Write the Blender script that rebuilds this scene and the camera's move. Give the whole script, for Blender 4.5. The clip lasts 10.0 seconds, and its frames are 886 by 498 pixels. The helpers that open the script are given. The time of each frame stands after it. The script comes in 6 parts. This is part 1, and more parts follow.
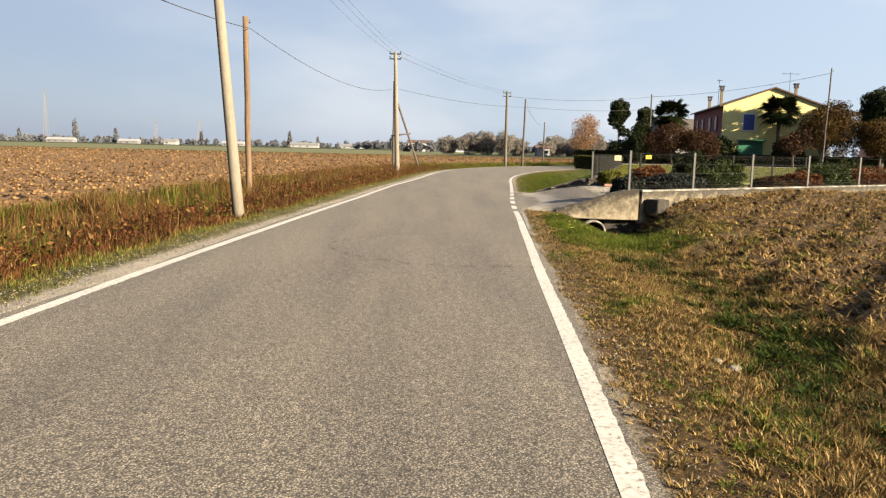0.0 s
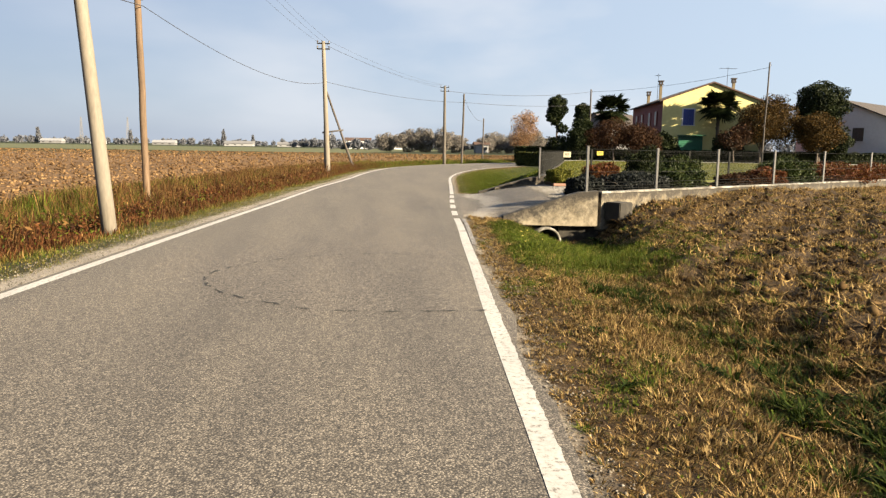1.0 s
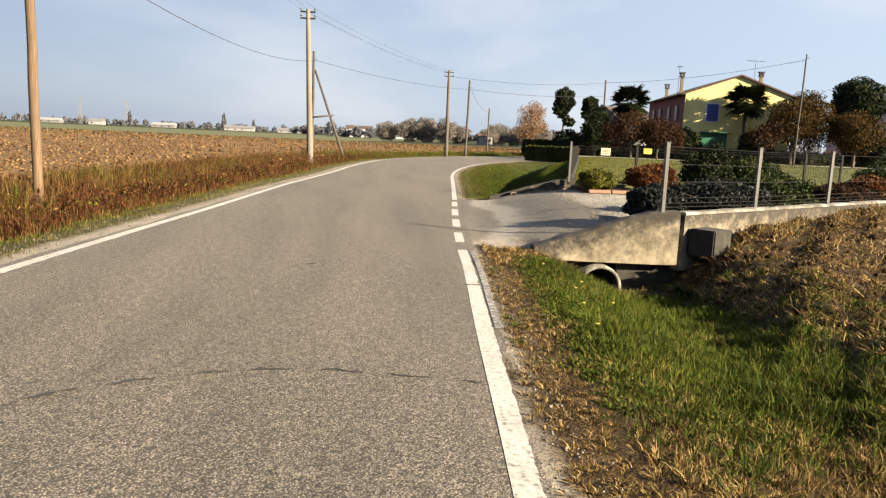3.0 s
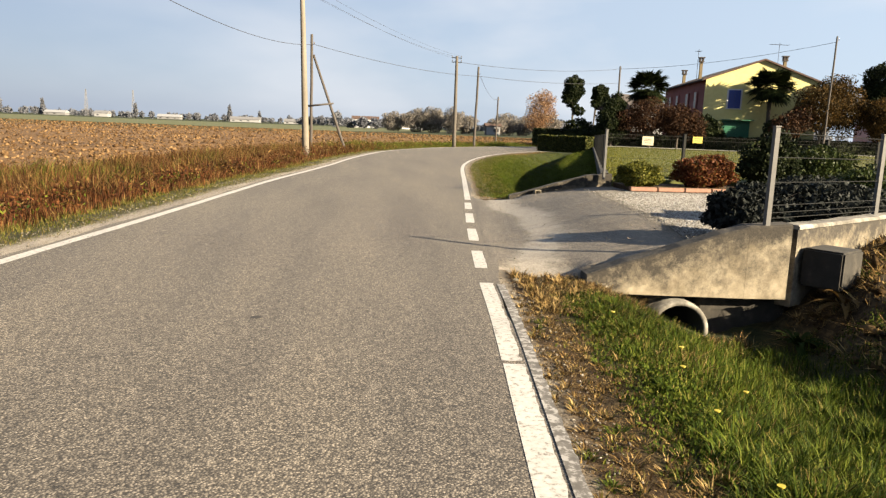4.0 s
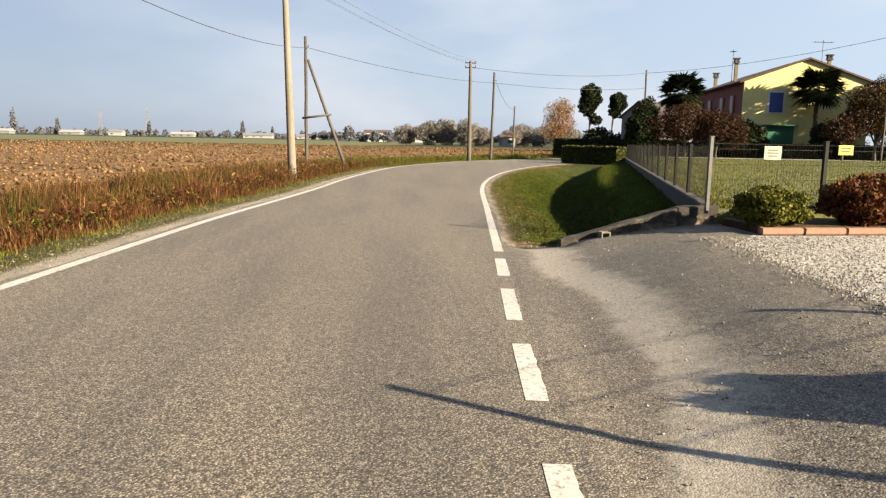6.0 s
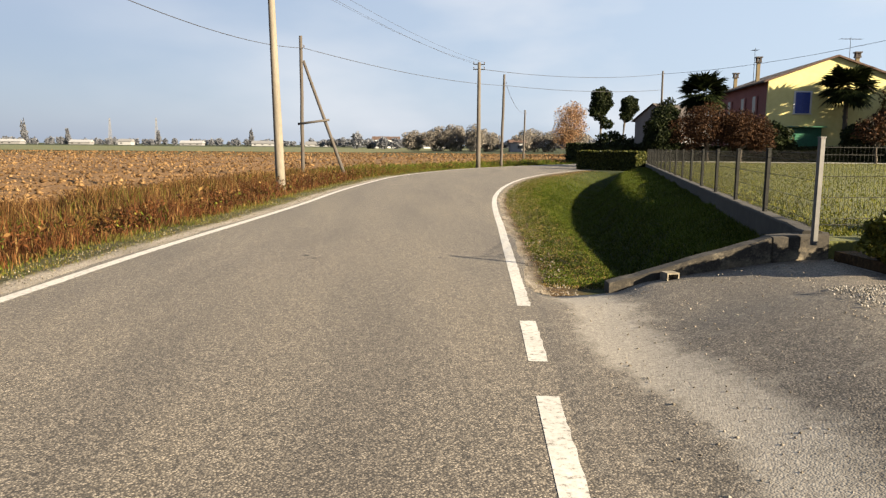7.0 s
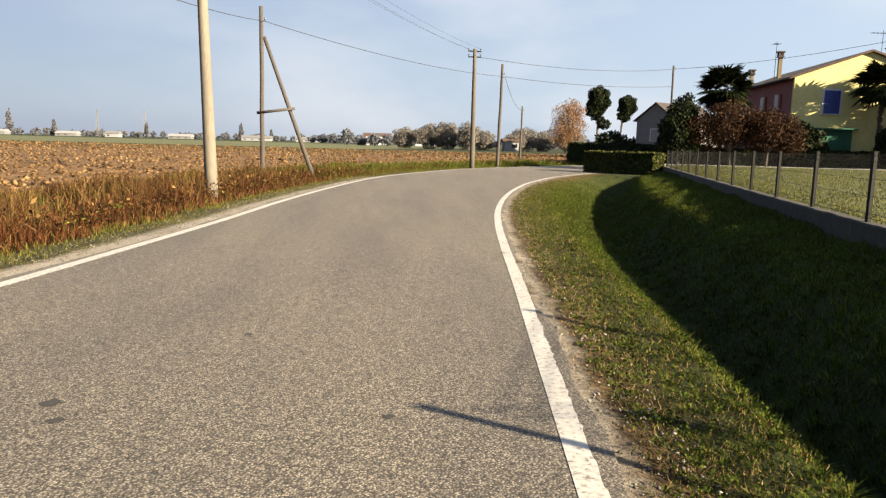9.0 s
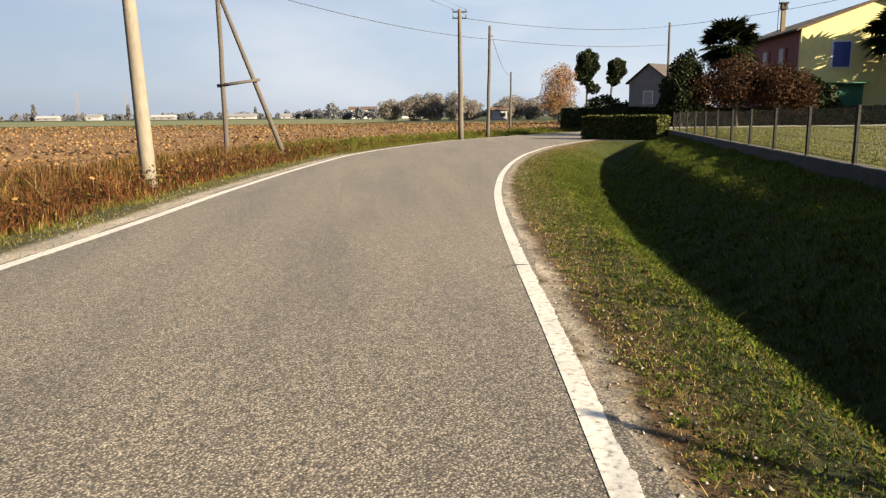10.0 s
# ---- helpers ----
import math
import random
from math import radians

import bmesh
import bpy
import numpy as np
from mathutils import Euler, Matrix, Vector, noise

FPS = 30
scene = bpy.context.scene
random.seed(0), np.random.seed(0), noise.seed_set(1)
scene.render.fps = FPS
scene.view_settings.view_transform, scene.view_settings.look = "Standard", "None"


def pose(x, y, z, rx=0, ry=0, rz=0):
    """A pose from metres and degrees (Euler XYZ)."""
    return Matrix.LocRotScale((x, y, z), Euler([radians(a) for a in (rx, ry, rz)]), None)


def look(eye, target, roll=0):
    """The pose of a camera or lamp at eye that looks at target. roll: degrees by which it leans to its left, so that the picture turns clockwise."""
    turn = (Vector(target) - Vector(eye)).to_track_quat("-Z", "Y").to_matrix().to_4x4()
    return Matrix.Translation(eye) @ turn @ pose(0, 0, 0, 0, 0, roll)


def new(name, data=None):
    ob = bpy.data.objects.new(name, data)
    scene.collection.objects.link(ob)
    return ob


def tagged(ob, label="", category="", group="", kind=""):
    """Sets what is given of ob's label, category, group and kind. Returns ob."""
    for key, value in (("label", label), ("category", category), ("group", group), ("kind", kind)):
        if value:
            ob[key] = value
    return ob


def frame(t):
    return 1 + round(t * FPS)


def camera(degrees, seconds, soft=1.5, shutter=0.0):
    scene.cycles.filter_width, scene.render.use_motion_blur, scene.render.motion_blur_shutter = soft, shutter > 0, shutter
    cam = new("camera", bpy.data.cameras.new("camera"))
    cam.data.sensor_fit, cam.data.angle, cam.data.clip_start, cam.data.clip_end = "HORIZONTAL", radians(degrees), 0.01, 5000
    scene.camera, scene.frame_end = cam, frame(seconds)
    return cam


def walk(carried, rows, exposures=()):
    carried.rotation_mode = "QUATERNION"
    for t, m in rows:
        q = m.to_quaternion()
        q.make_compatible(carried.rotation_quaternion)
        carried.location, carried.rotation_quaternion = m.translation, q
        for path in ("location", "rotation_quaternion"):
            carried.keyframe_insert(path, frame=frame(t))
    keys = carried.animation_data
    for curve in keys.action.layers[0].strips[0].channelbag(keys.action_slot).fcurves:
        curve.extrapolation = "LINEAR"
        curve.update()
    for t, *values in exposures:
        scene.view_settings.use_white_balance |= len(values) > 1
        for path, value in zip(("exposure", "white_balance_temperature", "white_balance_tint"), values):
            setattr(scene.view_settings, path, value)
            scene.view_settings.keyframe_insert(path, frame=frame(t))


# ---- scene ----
cam = camera(62.0, 10.0, soft=1.3)
PATH = [
    (0, (0.074, 0.144, 1.601), (0.136, 2.124, 1.332), 1.3),
    (0.5, (0.234, 1.613, 1.589), (0.374, 3.589, 1.314), 1.0),
    (1, (0.445, 3.209, 1.583), (0.667, 5.178, 1.31), 0.9),
    (1.5, (0.676, 4.736, 1.581), (0.934, 6.701, 1.312), 0.8),
    (2, (0.882, 6.166, 1.585), (1.143, 8.131, 1.324), 1.3),
    (2.5, (1.013, 7.626, 1.601), (1.25, 9.593, 1.324), 2.4),
    (4, (1.402, 12.49, 1.516), (1.607, 14.453, 1.192), 2.2),
    (4.5, (1.566, 13.929, 1.498), (1.795, 15.889, 1.168), 1.9),
    (5, (1.743, 15.46, 1.459), (1.968, 17.423, 1.147), 1.7),
    (5.5, (1.834, 16.873, 1.494), (2.027, 18.84, 1.192), 1.5),
    (7, (2.293, 21.446, 1.503), (2.43, 23.422, 1.226), 0.5),
    (7.5, (2.455, 22.917, 1.505), (2.61, 24.891, 1.224), 0.9),
    (8, (2.613, 24.403, 1.486), (2.796, 26.375, 1.203), 1.2),
    (8.5, (2.738, 25.985, 1.448), (2.926, 27.958, 1.179), 1.6),
    (9, (2.895, 27.547, 1.445), (3.057, 29.521, 1.163), 1.5),
    (9.5, (3.058, 29.142, 1.401), (3.2, 31.111, 1.079), 0.6),
    (10, (3.205, 30.706, 1.381), (3.389, 32.665, 1.024), -0.6),
]
walk(cam, [(t, look(eye, target, roll)) for t, eye, target, roll in PATH])

# ---- light ----
SUN_DIR = Vector((0.762, -0.553, 0.344)).normalized()
scene.view_settings.exposure = 2.5
world = bpy.data.worlds.new("sky")
scene.world = world
world.use_nodes = True
wn = world.node_tree
wn.nodes.clear()
w_out = wn.nodes.new("ShaderNodeOutputWorld")
w_bg = wn.nodes.new("ShaderNodeBackground")
w_sky = wn.nodes.new("ShaderNodeTexSky")
w_sky.sky_type = "NISHITA"
w_sky.sun_disc = False
w_sky.sun_elevation = math.asin(SUN_DIR.z)
w_sky.sun_rotation = math.atan2(SUN_DIR.x, SUN_DIR.y)
w_sky.dust_density = 1.0
w_sky.ozone_density = 1.5
w_bg.inputs["Strength"].default_value = 0.05
w_co = wn.nodes.new("ShaderNodeTexCoord")
w_map = wn.nodes.new("ShaderNodeMapping")
w_map.inputs["Scale"].default_value = (1.3, 0.8, 3.4)
w_map.inputs["Location"].default_value = (0.35, 0.0, 0.2)
w_map.inputs["Rotation"].default_value = (0.0, 0.25, 0.5)
w_noise = wn.nodes.new("ShaderNodeTexNoise")
w_noise.inputs["Scale"].default_value = 2.4
w_noise.inputs["Detail"].default_value = 5.0
w_noise.inputs["Roughness"].default_value = 0.45
w_ramp = wn.nodes.new("ShaderNodeValToRGB")
w_ramp.color_ramp.elements[0].position = 0.47
w_ramp.color_ramp.elements[0].color = (0.0, 0.0, 0.0, 1)
w_ramp.color_ramp.elements[1].position = 0.72
w_ramp.color_ramp.elements[1].color = (0.9, 0.9, 0.9, 1)
w_mix = wn.nodes.new("ShaderNodeMix")
w_mix.data_type = "RGBA"
w_mix.inputs["B"].default_value = (3.10, 3.17, 3.33, 1)
w_haze = wn.nodes.new("ShaderNodeMix")
w_haze.data_type = "RGBA"
w_sep = wn.nodes.new("ShaderNodeSeparateXYZ")
w_side = wn.nodes.new("ShaderNodeMapRange")
w_side.inputs["From Min"].default_value = -0.55
w_side.inputs["From Max"].default_value = 0.6
w_tone = wn.nodes.new("ShaderNodeMix")
w_tone.data_type = "RGBA"
w_tone.inputs["A"].default_value = (1.17, 1.40, 1.92, 1)
w_tone.inputs["B"].default_value = (2.19, 2.60, 3.16, 1)
wn.links.new(w_co.outputs["Generated"], w_sep.inputs["Vector"])
wn.links.new(w_sep.outputs["X"], w_side.inputs["Value"])
# the haze lies low and thins towards the zenith
w_thin = wn.nodes.new("ShaderNodeMapRange")
w_thin.interpolation_type = "SMOOTHSTEP"
w_thin.inputs["From Min"].default_value = 0.25
w_thin.inputs["From Max"].default_value = 0.75
w_thin.inputs["To Min"].default_value = 0.90
w_thin.inputs["To Max"].default_value = 0.25
wn.links.new(w_sep.outputs["Z"], w_thin.inputs["Value"])
wn.links.new(w_thin.outputs["Result"], w_haze.inputs["Factor"])
# the clouds gather on the sun's side
w_gather = wn.nodes.new("ShaderNodeMath")
w_gather.operation = "MULTIPLY"
w_few = wn.nodes.new("ShaderNodeMapRange")
w_few.inputs["From Min"].default_value = -0.45
w_few.inputs["From Max"].default_value = 0.25
w_few.inputs["To Min"].default_value = 0.12
w_few.inputs["To Max"].default_value = 1.0
wn.links.new(w_sep.outputs["X"], w_few.inputs["Value"])
wn.links.new(w_few.outputs["Result"], w_gather.inputs[1])
wn.links.new(w_side.outputs["Result"], w_tone.inputs["Factor"])
wn.links.new(w_tone.outputs["Result"], w_haze.inputs["B"])
wn.links.new(w_sky.outputs["Color"], w_haze.inputs["A"])
wn.links.new(w_co.outputs["Generated"], w_map.inputs["Vector"])
wn.links.new(w_map.outputs["Vector"], w_noise.inputs["Vector"])
wn.links.new(w_noise.outputs["Fac"], w_ramp.inputs["Fac"])
wn.links.new(w_ramp.outputs["Color"], w_gather.inputs[0])
wn.links.new(w_gather.outputs["Value"], w_mix.inputs["Factor"])
wn.links.new(w_haze.outputs["Result"], w_mix.inputs["A"])
wn.links.new(w_mix.outputs["Result"], w_bg.inputs["Color"])
wn.links.new(w_bg.outputs["Background"], w_out.inputs["Surface"])
sun_data = bpy.data.lights.new("sun", "SUN")
sun_data.energy = 5.0
sun_data.angle = radians(0.6)
sun_data.color = (1.0, 0.825, 0.575)
sun = new("sun", sun_data)
sun.matrix_world = look(SUN_DIR * 60, (0, 0, 0))


# ---- materials ----
DULL = 0.357


def dull(stops):
    """Base colours scaled down together, which deepens shade under the raised exposure."""
    return [(p, tuple(DULL * k for k in c)) for p, c in stops]


def base_material(name):
    m = bpy.data.materials.new(name)
    m.use_nodes = True
    nt = m.node_tree
    return m, nt, nt.nodes["Principled BSDF"]


def ramp_node(nt, source, stops):
    r = nt.nodes.new("ShaderNodeValToRGB")
    el = r.color_ramp.elements
    el[0].position, el[0].color = stops[0][0], (*stops[0][1], 1)
    el[1].position, el[1].color = stops[-1][0], (*stops[-1][1], 1)
    for p, c in stops[1:-1]:
        e = el.new(p)
        e.color = (*c, 1)
    nt.links.new(source, r.inputs["Fac"])
    return r


def noise_node(nt, scale, detail=4.0, rough=0.6, stretch=None):
    co = nt.nodes.new("ShaderNodeTexCoord")
    n = nt.nodes.new("ShaderNodeTexNoise")
    n.inputs["Scale"].default_value = scale
    n.inputs["Detail"].default_value = detail
    n.inputs["Roughness"].default_value = rough
    if stretch:
        mp = nt.nodes.new("ShaderNodeMapping")
        mp.inputs["Scale"].default_value = stretch
        nt.links.new(co.outputs["Object"], mp.inputs["Vector"])
        nt.links.new(mp.outputs["Vector"], n.inputs["Vector"])
    else:
        nt.links.new(co.outputs["Object"], n.inputs["Vector"])
    return n


def mix_node(nt, fac, a, b, mode="MIX"):
    x = nt.nodes.new("ShaderNodeMix")
    x.data_type = "RGBA"
    x.blend_type = mode
    for key, v in (("Factor", fac), ("A", a), ("B", b)):
        if isinstance(v, bpy.types.NodeSocket):
            nt.links.new(v, x.inputs[key])
        elif key == "Factor":
            x.inputs[key].default_value = v
        else:
            x.inputs[key].default_value = (*v, 1)
    return x.outputs["Result"]


def surface(name, fine, fine_scale, broad=None, broad_scale=0.5, rough=0.85, bump=0.3, bump_dist=0.01, metal=0.0, stretch=None):
    """Two scales of variation: fine is a ramp of colours, broad a ramp of multipliers."""
    m, nt, bs = base_material(name)
    n1 = noise_node(nt, fine_scale, 6.0, 0.65, stretch)
    col = ramp_node(nt, n1.outputs["Fac"], dull(fine)).outputs["Color"]
    if broad:
        n2 = noise_node(nt, broad_scale, 5.0, 0.6, stretch)
        col = mix_node(nt, 1.0, col, ramp_node(nt, n2.outputs["Fac"], broad).outputs["Color"], "MULTIPLY")
    nt.links.new(col, bs.inputs["Base Color"])
    bs.inputs["Roughness"].default_value = rough
    bs.inputs["Metallic"].default_value = metal
    if bump:
        b = nt.nodes.new("ShaderNodeBump")
        b.inputs["Strength"].default_value = bump
        b.inputs["Distance"].default_value = bump_dist
        nt.links.new(n1.outputs["Fac"], b.inputs["Height"])
        nt.links.new(b.outputs["Normal"], bs.inputs["Normal"])
    return m


def leaf_material(name, stops, rough=0.7, through_light=0.15):
    """Blades and leaves: the colour varies from piece to piece."""
    m, nt, bs = base_material(name)
    g = nt.nodes.new("ShaderNodeNewGeometry")
    col = ramp_node(nt, g.outputs["Random Per Island"], dull(stops)).outputs["Color"]
    n = noise_node(nt, 0.7, 3.0)
    col = mix_node(nt, 1.0, col, ramp_node(nt, n.outputs["Fac"], [(0.3, (0.7, 0.7, 0.7)), (0.7, (1.15, 1.15, 1.15))]).outputs["Color"], "MULTIPLY")
    nt.links.new(col, bs.inputs["Base Color"])
    bs.inputs["Roughness"].default_value = rough
    bs.inputs["Specular IOR Level"].default_value = 0.08
    tr = nt.nodes.new("ShaderNodeBsdfTranslucent")
    nt.links.new(col, tr.inputs["Color"])
    mx = nt.nodes.new("ShaderNodeMixShader")
    mx.inputs["Fac"].default_value = through_light
    nt.links.new(bs.outputs["BSDF"], mx.inputs[1])
    nt.links.new(tr.outputs["BSDF"], mx.inputs[2])
    nt.links.new(mx.outputs["Shader"], nt.nodes["Material Output"].inputs["Surface"])
    return m


def asphalt_material(name, tones, worn=0.5):
    """Exposed aggregate in a dark binder, with worn wheel tracks and stains."""
    m, nt, bs = base_material(name)
    co = nt.nodes.new("ShaderNodeTexCoord")
    v = nt.nodes.new("ShaderNodeTexVoronoi")
    v.inputs["Scale"].default_value = 88.0
    nt.links.new(co.outputs["Object"], v.inputs["Vector"])
    stone = ramp_node(nt, v.outputs["Color"], dull(tones)).outputs["Color"]
    gap = ramp_node(nt, v.outputs["Distance"], [(0.26, (1.22, 1.21, 1.19)), (0.66, (0.17, 0.16, 0.15))]).outputs["Color"]
    col = mix_node(nt, 0.8, stone, gap, "MULTIPLY")
    n2 = noise_node(nt, 14.0, 5.0, 0.7)
    col = mix_node(nt, 1.0, col, ramp_node(nt, n2.outputs["Fac"], [(0.3, (0.66, 0.65, 0.64)), (0.7, (1.30, 1.29, 1.27))]).outputs["Color"], "MULTIPLY")
    n3 = noise_node(nt, 0.9, 4.0, 0.55, (1.3, 0.16, 1.0))
    col = mix_node(nt, 1.0, col, ramp_node(nt, n3.outputs["Fac"], [(0.35, (0.80, 0.79, 0.79)), (0.5, (1.0, 0.99, 0.98)), (0.66, (1.16, 1.14, 1.10))]).outputs["Color"], "MULTIPLY")
    nt.links.new(col, bs.inputs["Base Color"])
    bs.inputs["Roughness"].default_value = 0.82
    b = nt.nodes.new("ShaderNodeBump")
    b.inputs["Strength"].default_value = 0.55
    b.inputs["Distance"].default_value = 0.004
    b.invert = True
    nt.links.new(v.outputs["Distance"], b.inputs["Height"])
    nt.links.new(b.outputs["Normal"], bs.inputs["Normal"])
    return m


GREY = lambda v: (v, v, v)
M_ASPHALT = asphalt_material("asphalt", [(0.1, (0.106, 0.093, 0.075)), (0.5, (0.320, 0.284, 0.234)), (0.9, (0.635, 0.56, 0.46))])
M_APRON = asphalt_material("apron_asphalt", [(0.1, (0.108, 0.094, 0.077)), (0.5, (0.315, 0.279, 0.231)), (0.9, (0.61, 0.54, 0.445))])
M_PAINT = surface("road_paint", [(0.36, (0.38, 0.34, 0.29)), (0.45, (0.92, 0.88, 0.80)), (0.7, (1.15, 1.12, 1.05))], 24.0, [(0.35, GREY(0.85)), (0.65, GREY(1.05))], 1.5, 0.6, 0.3, 0.003)
M_OLDPAINT = surface("faded_road_paint", [(0.40, (0.22, 0.20, 0.17)), (0.50, (0.30, 0.275, 0.24)), (0.56, (0.74, 0.71, 0.66))], 16.0, [(0.35, GREY(0.85)), (0.65, GREY(1.05))], 1.5, 0.7, 0.3, 0.003)
M_PALESTAIN = asphalt_material("worn_pale_asphalt", [(0.1, (0.20, 0.18, 0.15)), (0.5, (0.38, 0.34, 0.285)), (0.9, (0.56, 0.50, 0.42))])
M_CRACK = surface("crack_filler", [(0.3, (0.03, 0.028, 0.026)), (0.7, (0.07, 0.065, 0.06))], 30.0, rough=0.9)
M_GRAVEL = surface("white_gravel", [(0.3, (0.44, 0.41, 0.37)), (0.5, (0.74, 0.71, 0.66)), (0.7, (0.92, 0.90, 0.86))], 45.0, [(0.35, GREY(0.85)), (0.65, GREY(1.05))], 0.8, 0.95, 1.0, 0.02)
M_PEBBLE = leaf_material("pebbles", [(0.0, (0.26, 0.24, 0.21)), (0.5, (0.48, 0.45, 0.40)), (1.0, (0.72, 0.69, 0.64))], 0.9, 0.0)
M_GRIT = leaf_material("shoulder_grit", [(0.0, (0.16, 0.14, 0.11)), (0.6, (0.40, 0.35, 0.285)), (1.0, (0.66, 0.60, 0.51))], 0.9, 0.0)
M_CONCRETE = surface("weathered_concrete", [(0.3, (0.24, 0.205, 0.15)), (0.5, (0.42, 0.375, 0.29)), (0.7, (0.55, 0.50, 0.40))], 7.0, [(0.36, (0.42, 0.39, 0.33)), (0.5, (0.85, 0.83, 0.78)), (0.62, (1.05, 1.04, 1.0))], 1.7, 0.9, 0.5, 0.01)
M_MOTTLED = surface("mottled_concrete", [(0.3, (0.08, 0.072, 0.06)), (0.48, (0.27, 0.25, 0.21)), (0.62, (0.60, 0.57, 0.50))], 3.5, [(0.3, GREY(0.5)), (0.6, GREY(1.1))], 2.2, 0.95, 0.8, 0.01)
# Concrete with shade put into its colour: lawn wall, under-wall pieces and ledge.
M_DARKWALL = surface("shade_dark_concrete", [(0.3, (0.022, 0.019, 0.014)), (0.55, (0.05, 0.043, 0.032)), (0.75, (0.13, 0.112, 0.085))], 6.0, [(0.35, GREY(0.55)), (0.65, GREY(1.1))], 1.0, 0.95, 0.8, 0.01)
# Near-black bore colour paints the darkness inside the culvert pipe.
M_BORESHADE = surface("shaded_pipe_bore", [(0.3, (0.012, 0.011, 0.009)), (0.7, (0.04, 0.035, 0.028))], 8.0, rough=0.9)
M_POLE = surface("pole_concrete", [(0.3, (0.26, 0.225, 0.175)), (0.7, (0.39, 0.34, 0.265))], 8.0, [(0.35, GREY(0.85)), (0.65, GREY(1.08))], 0.8, 0.85, 0.3, 0.004, stretch=(3, 3, 0.6))
# A darker grey-brown concrete for the pole at the bend.
M_DARKPOLE = surface("dark_pole_concrete", [(0.3, (0.12, 0.105, 0.085)), (0.7, (0.22, 0.19, 0.155))], 8.0, [(0.35, GREY(0.8)), (0.65, GREY(1.1))], 0.8, 0.9, 0.3, 0.004, stretch=(3, 3, 0.6))
M_WOOD = surface("pole_wood", [(0.3, (0.14, 0.085, 0.045)), (0.5, (0.24, 0.15, 0.08)), (0.7, (0.36, 0.24, 0.14))], 10.0, [(0.35, GREY(0.7)), (0.65, GREY(1.1))], 1.2, 0.85, 0.6, 0.006, stretch=(5, 5, 0.25))
M_DARKWOOD = surface("grey_pole_wood", [(0.3, (0.06, 0.05, 0.042)), (0.7, (0.17, 0.145, 0.125))], 10.0, rough=0.9, bump=0.5, bump_dist=0.006, stretch=(5, 5, 0.25))
M_STEEL = surface("galvanised_steel", [(0.3, (0.13, 0.13, 0.127)), (0.7, (0.21, 0.207, 0.20))], 12.0, rough=0.6, metal=0.15, bump=0.1)
M_DARKSTEEL = surface("dark_fence_wire", [(0.3, (0.018, 0.019, 0.017)), (0.7, (0.034, 0.035, 0.032))], 12.0, rough=0.7, metal=0.0, bump=0.0)
M_DARKSTEEL.node_tree.nodes["Principled BSDF"].inputs["Specular IOR Level"].default_value = 0.15
M_CABLE = surface("cable", [(0.3, (0.05, 0.05, 0.055)), (0.7, (0.09, 0.09, 0.10))], 5.0, rough=0.6, bump=0.0)
M_PORCELAIN = surface("insulator", [(0.3, (0.16, 0.13, 0.11)), (0.7, (0.22, 0.18, 0.15))], 8.0, rough=0.3, bump=0.0)


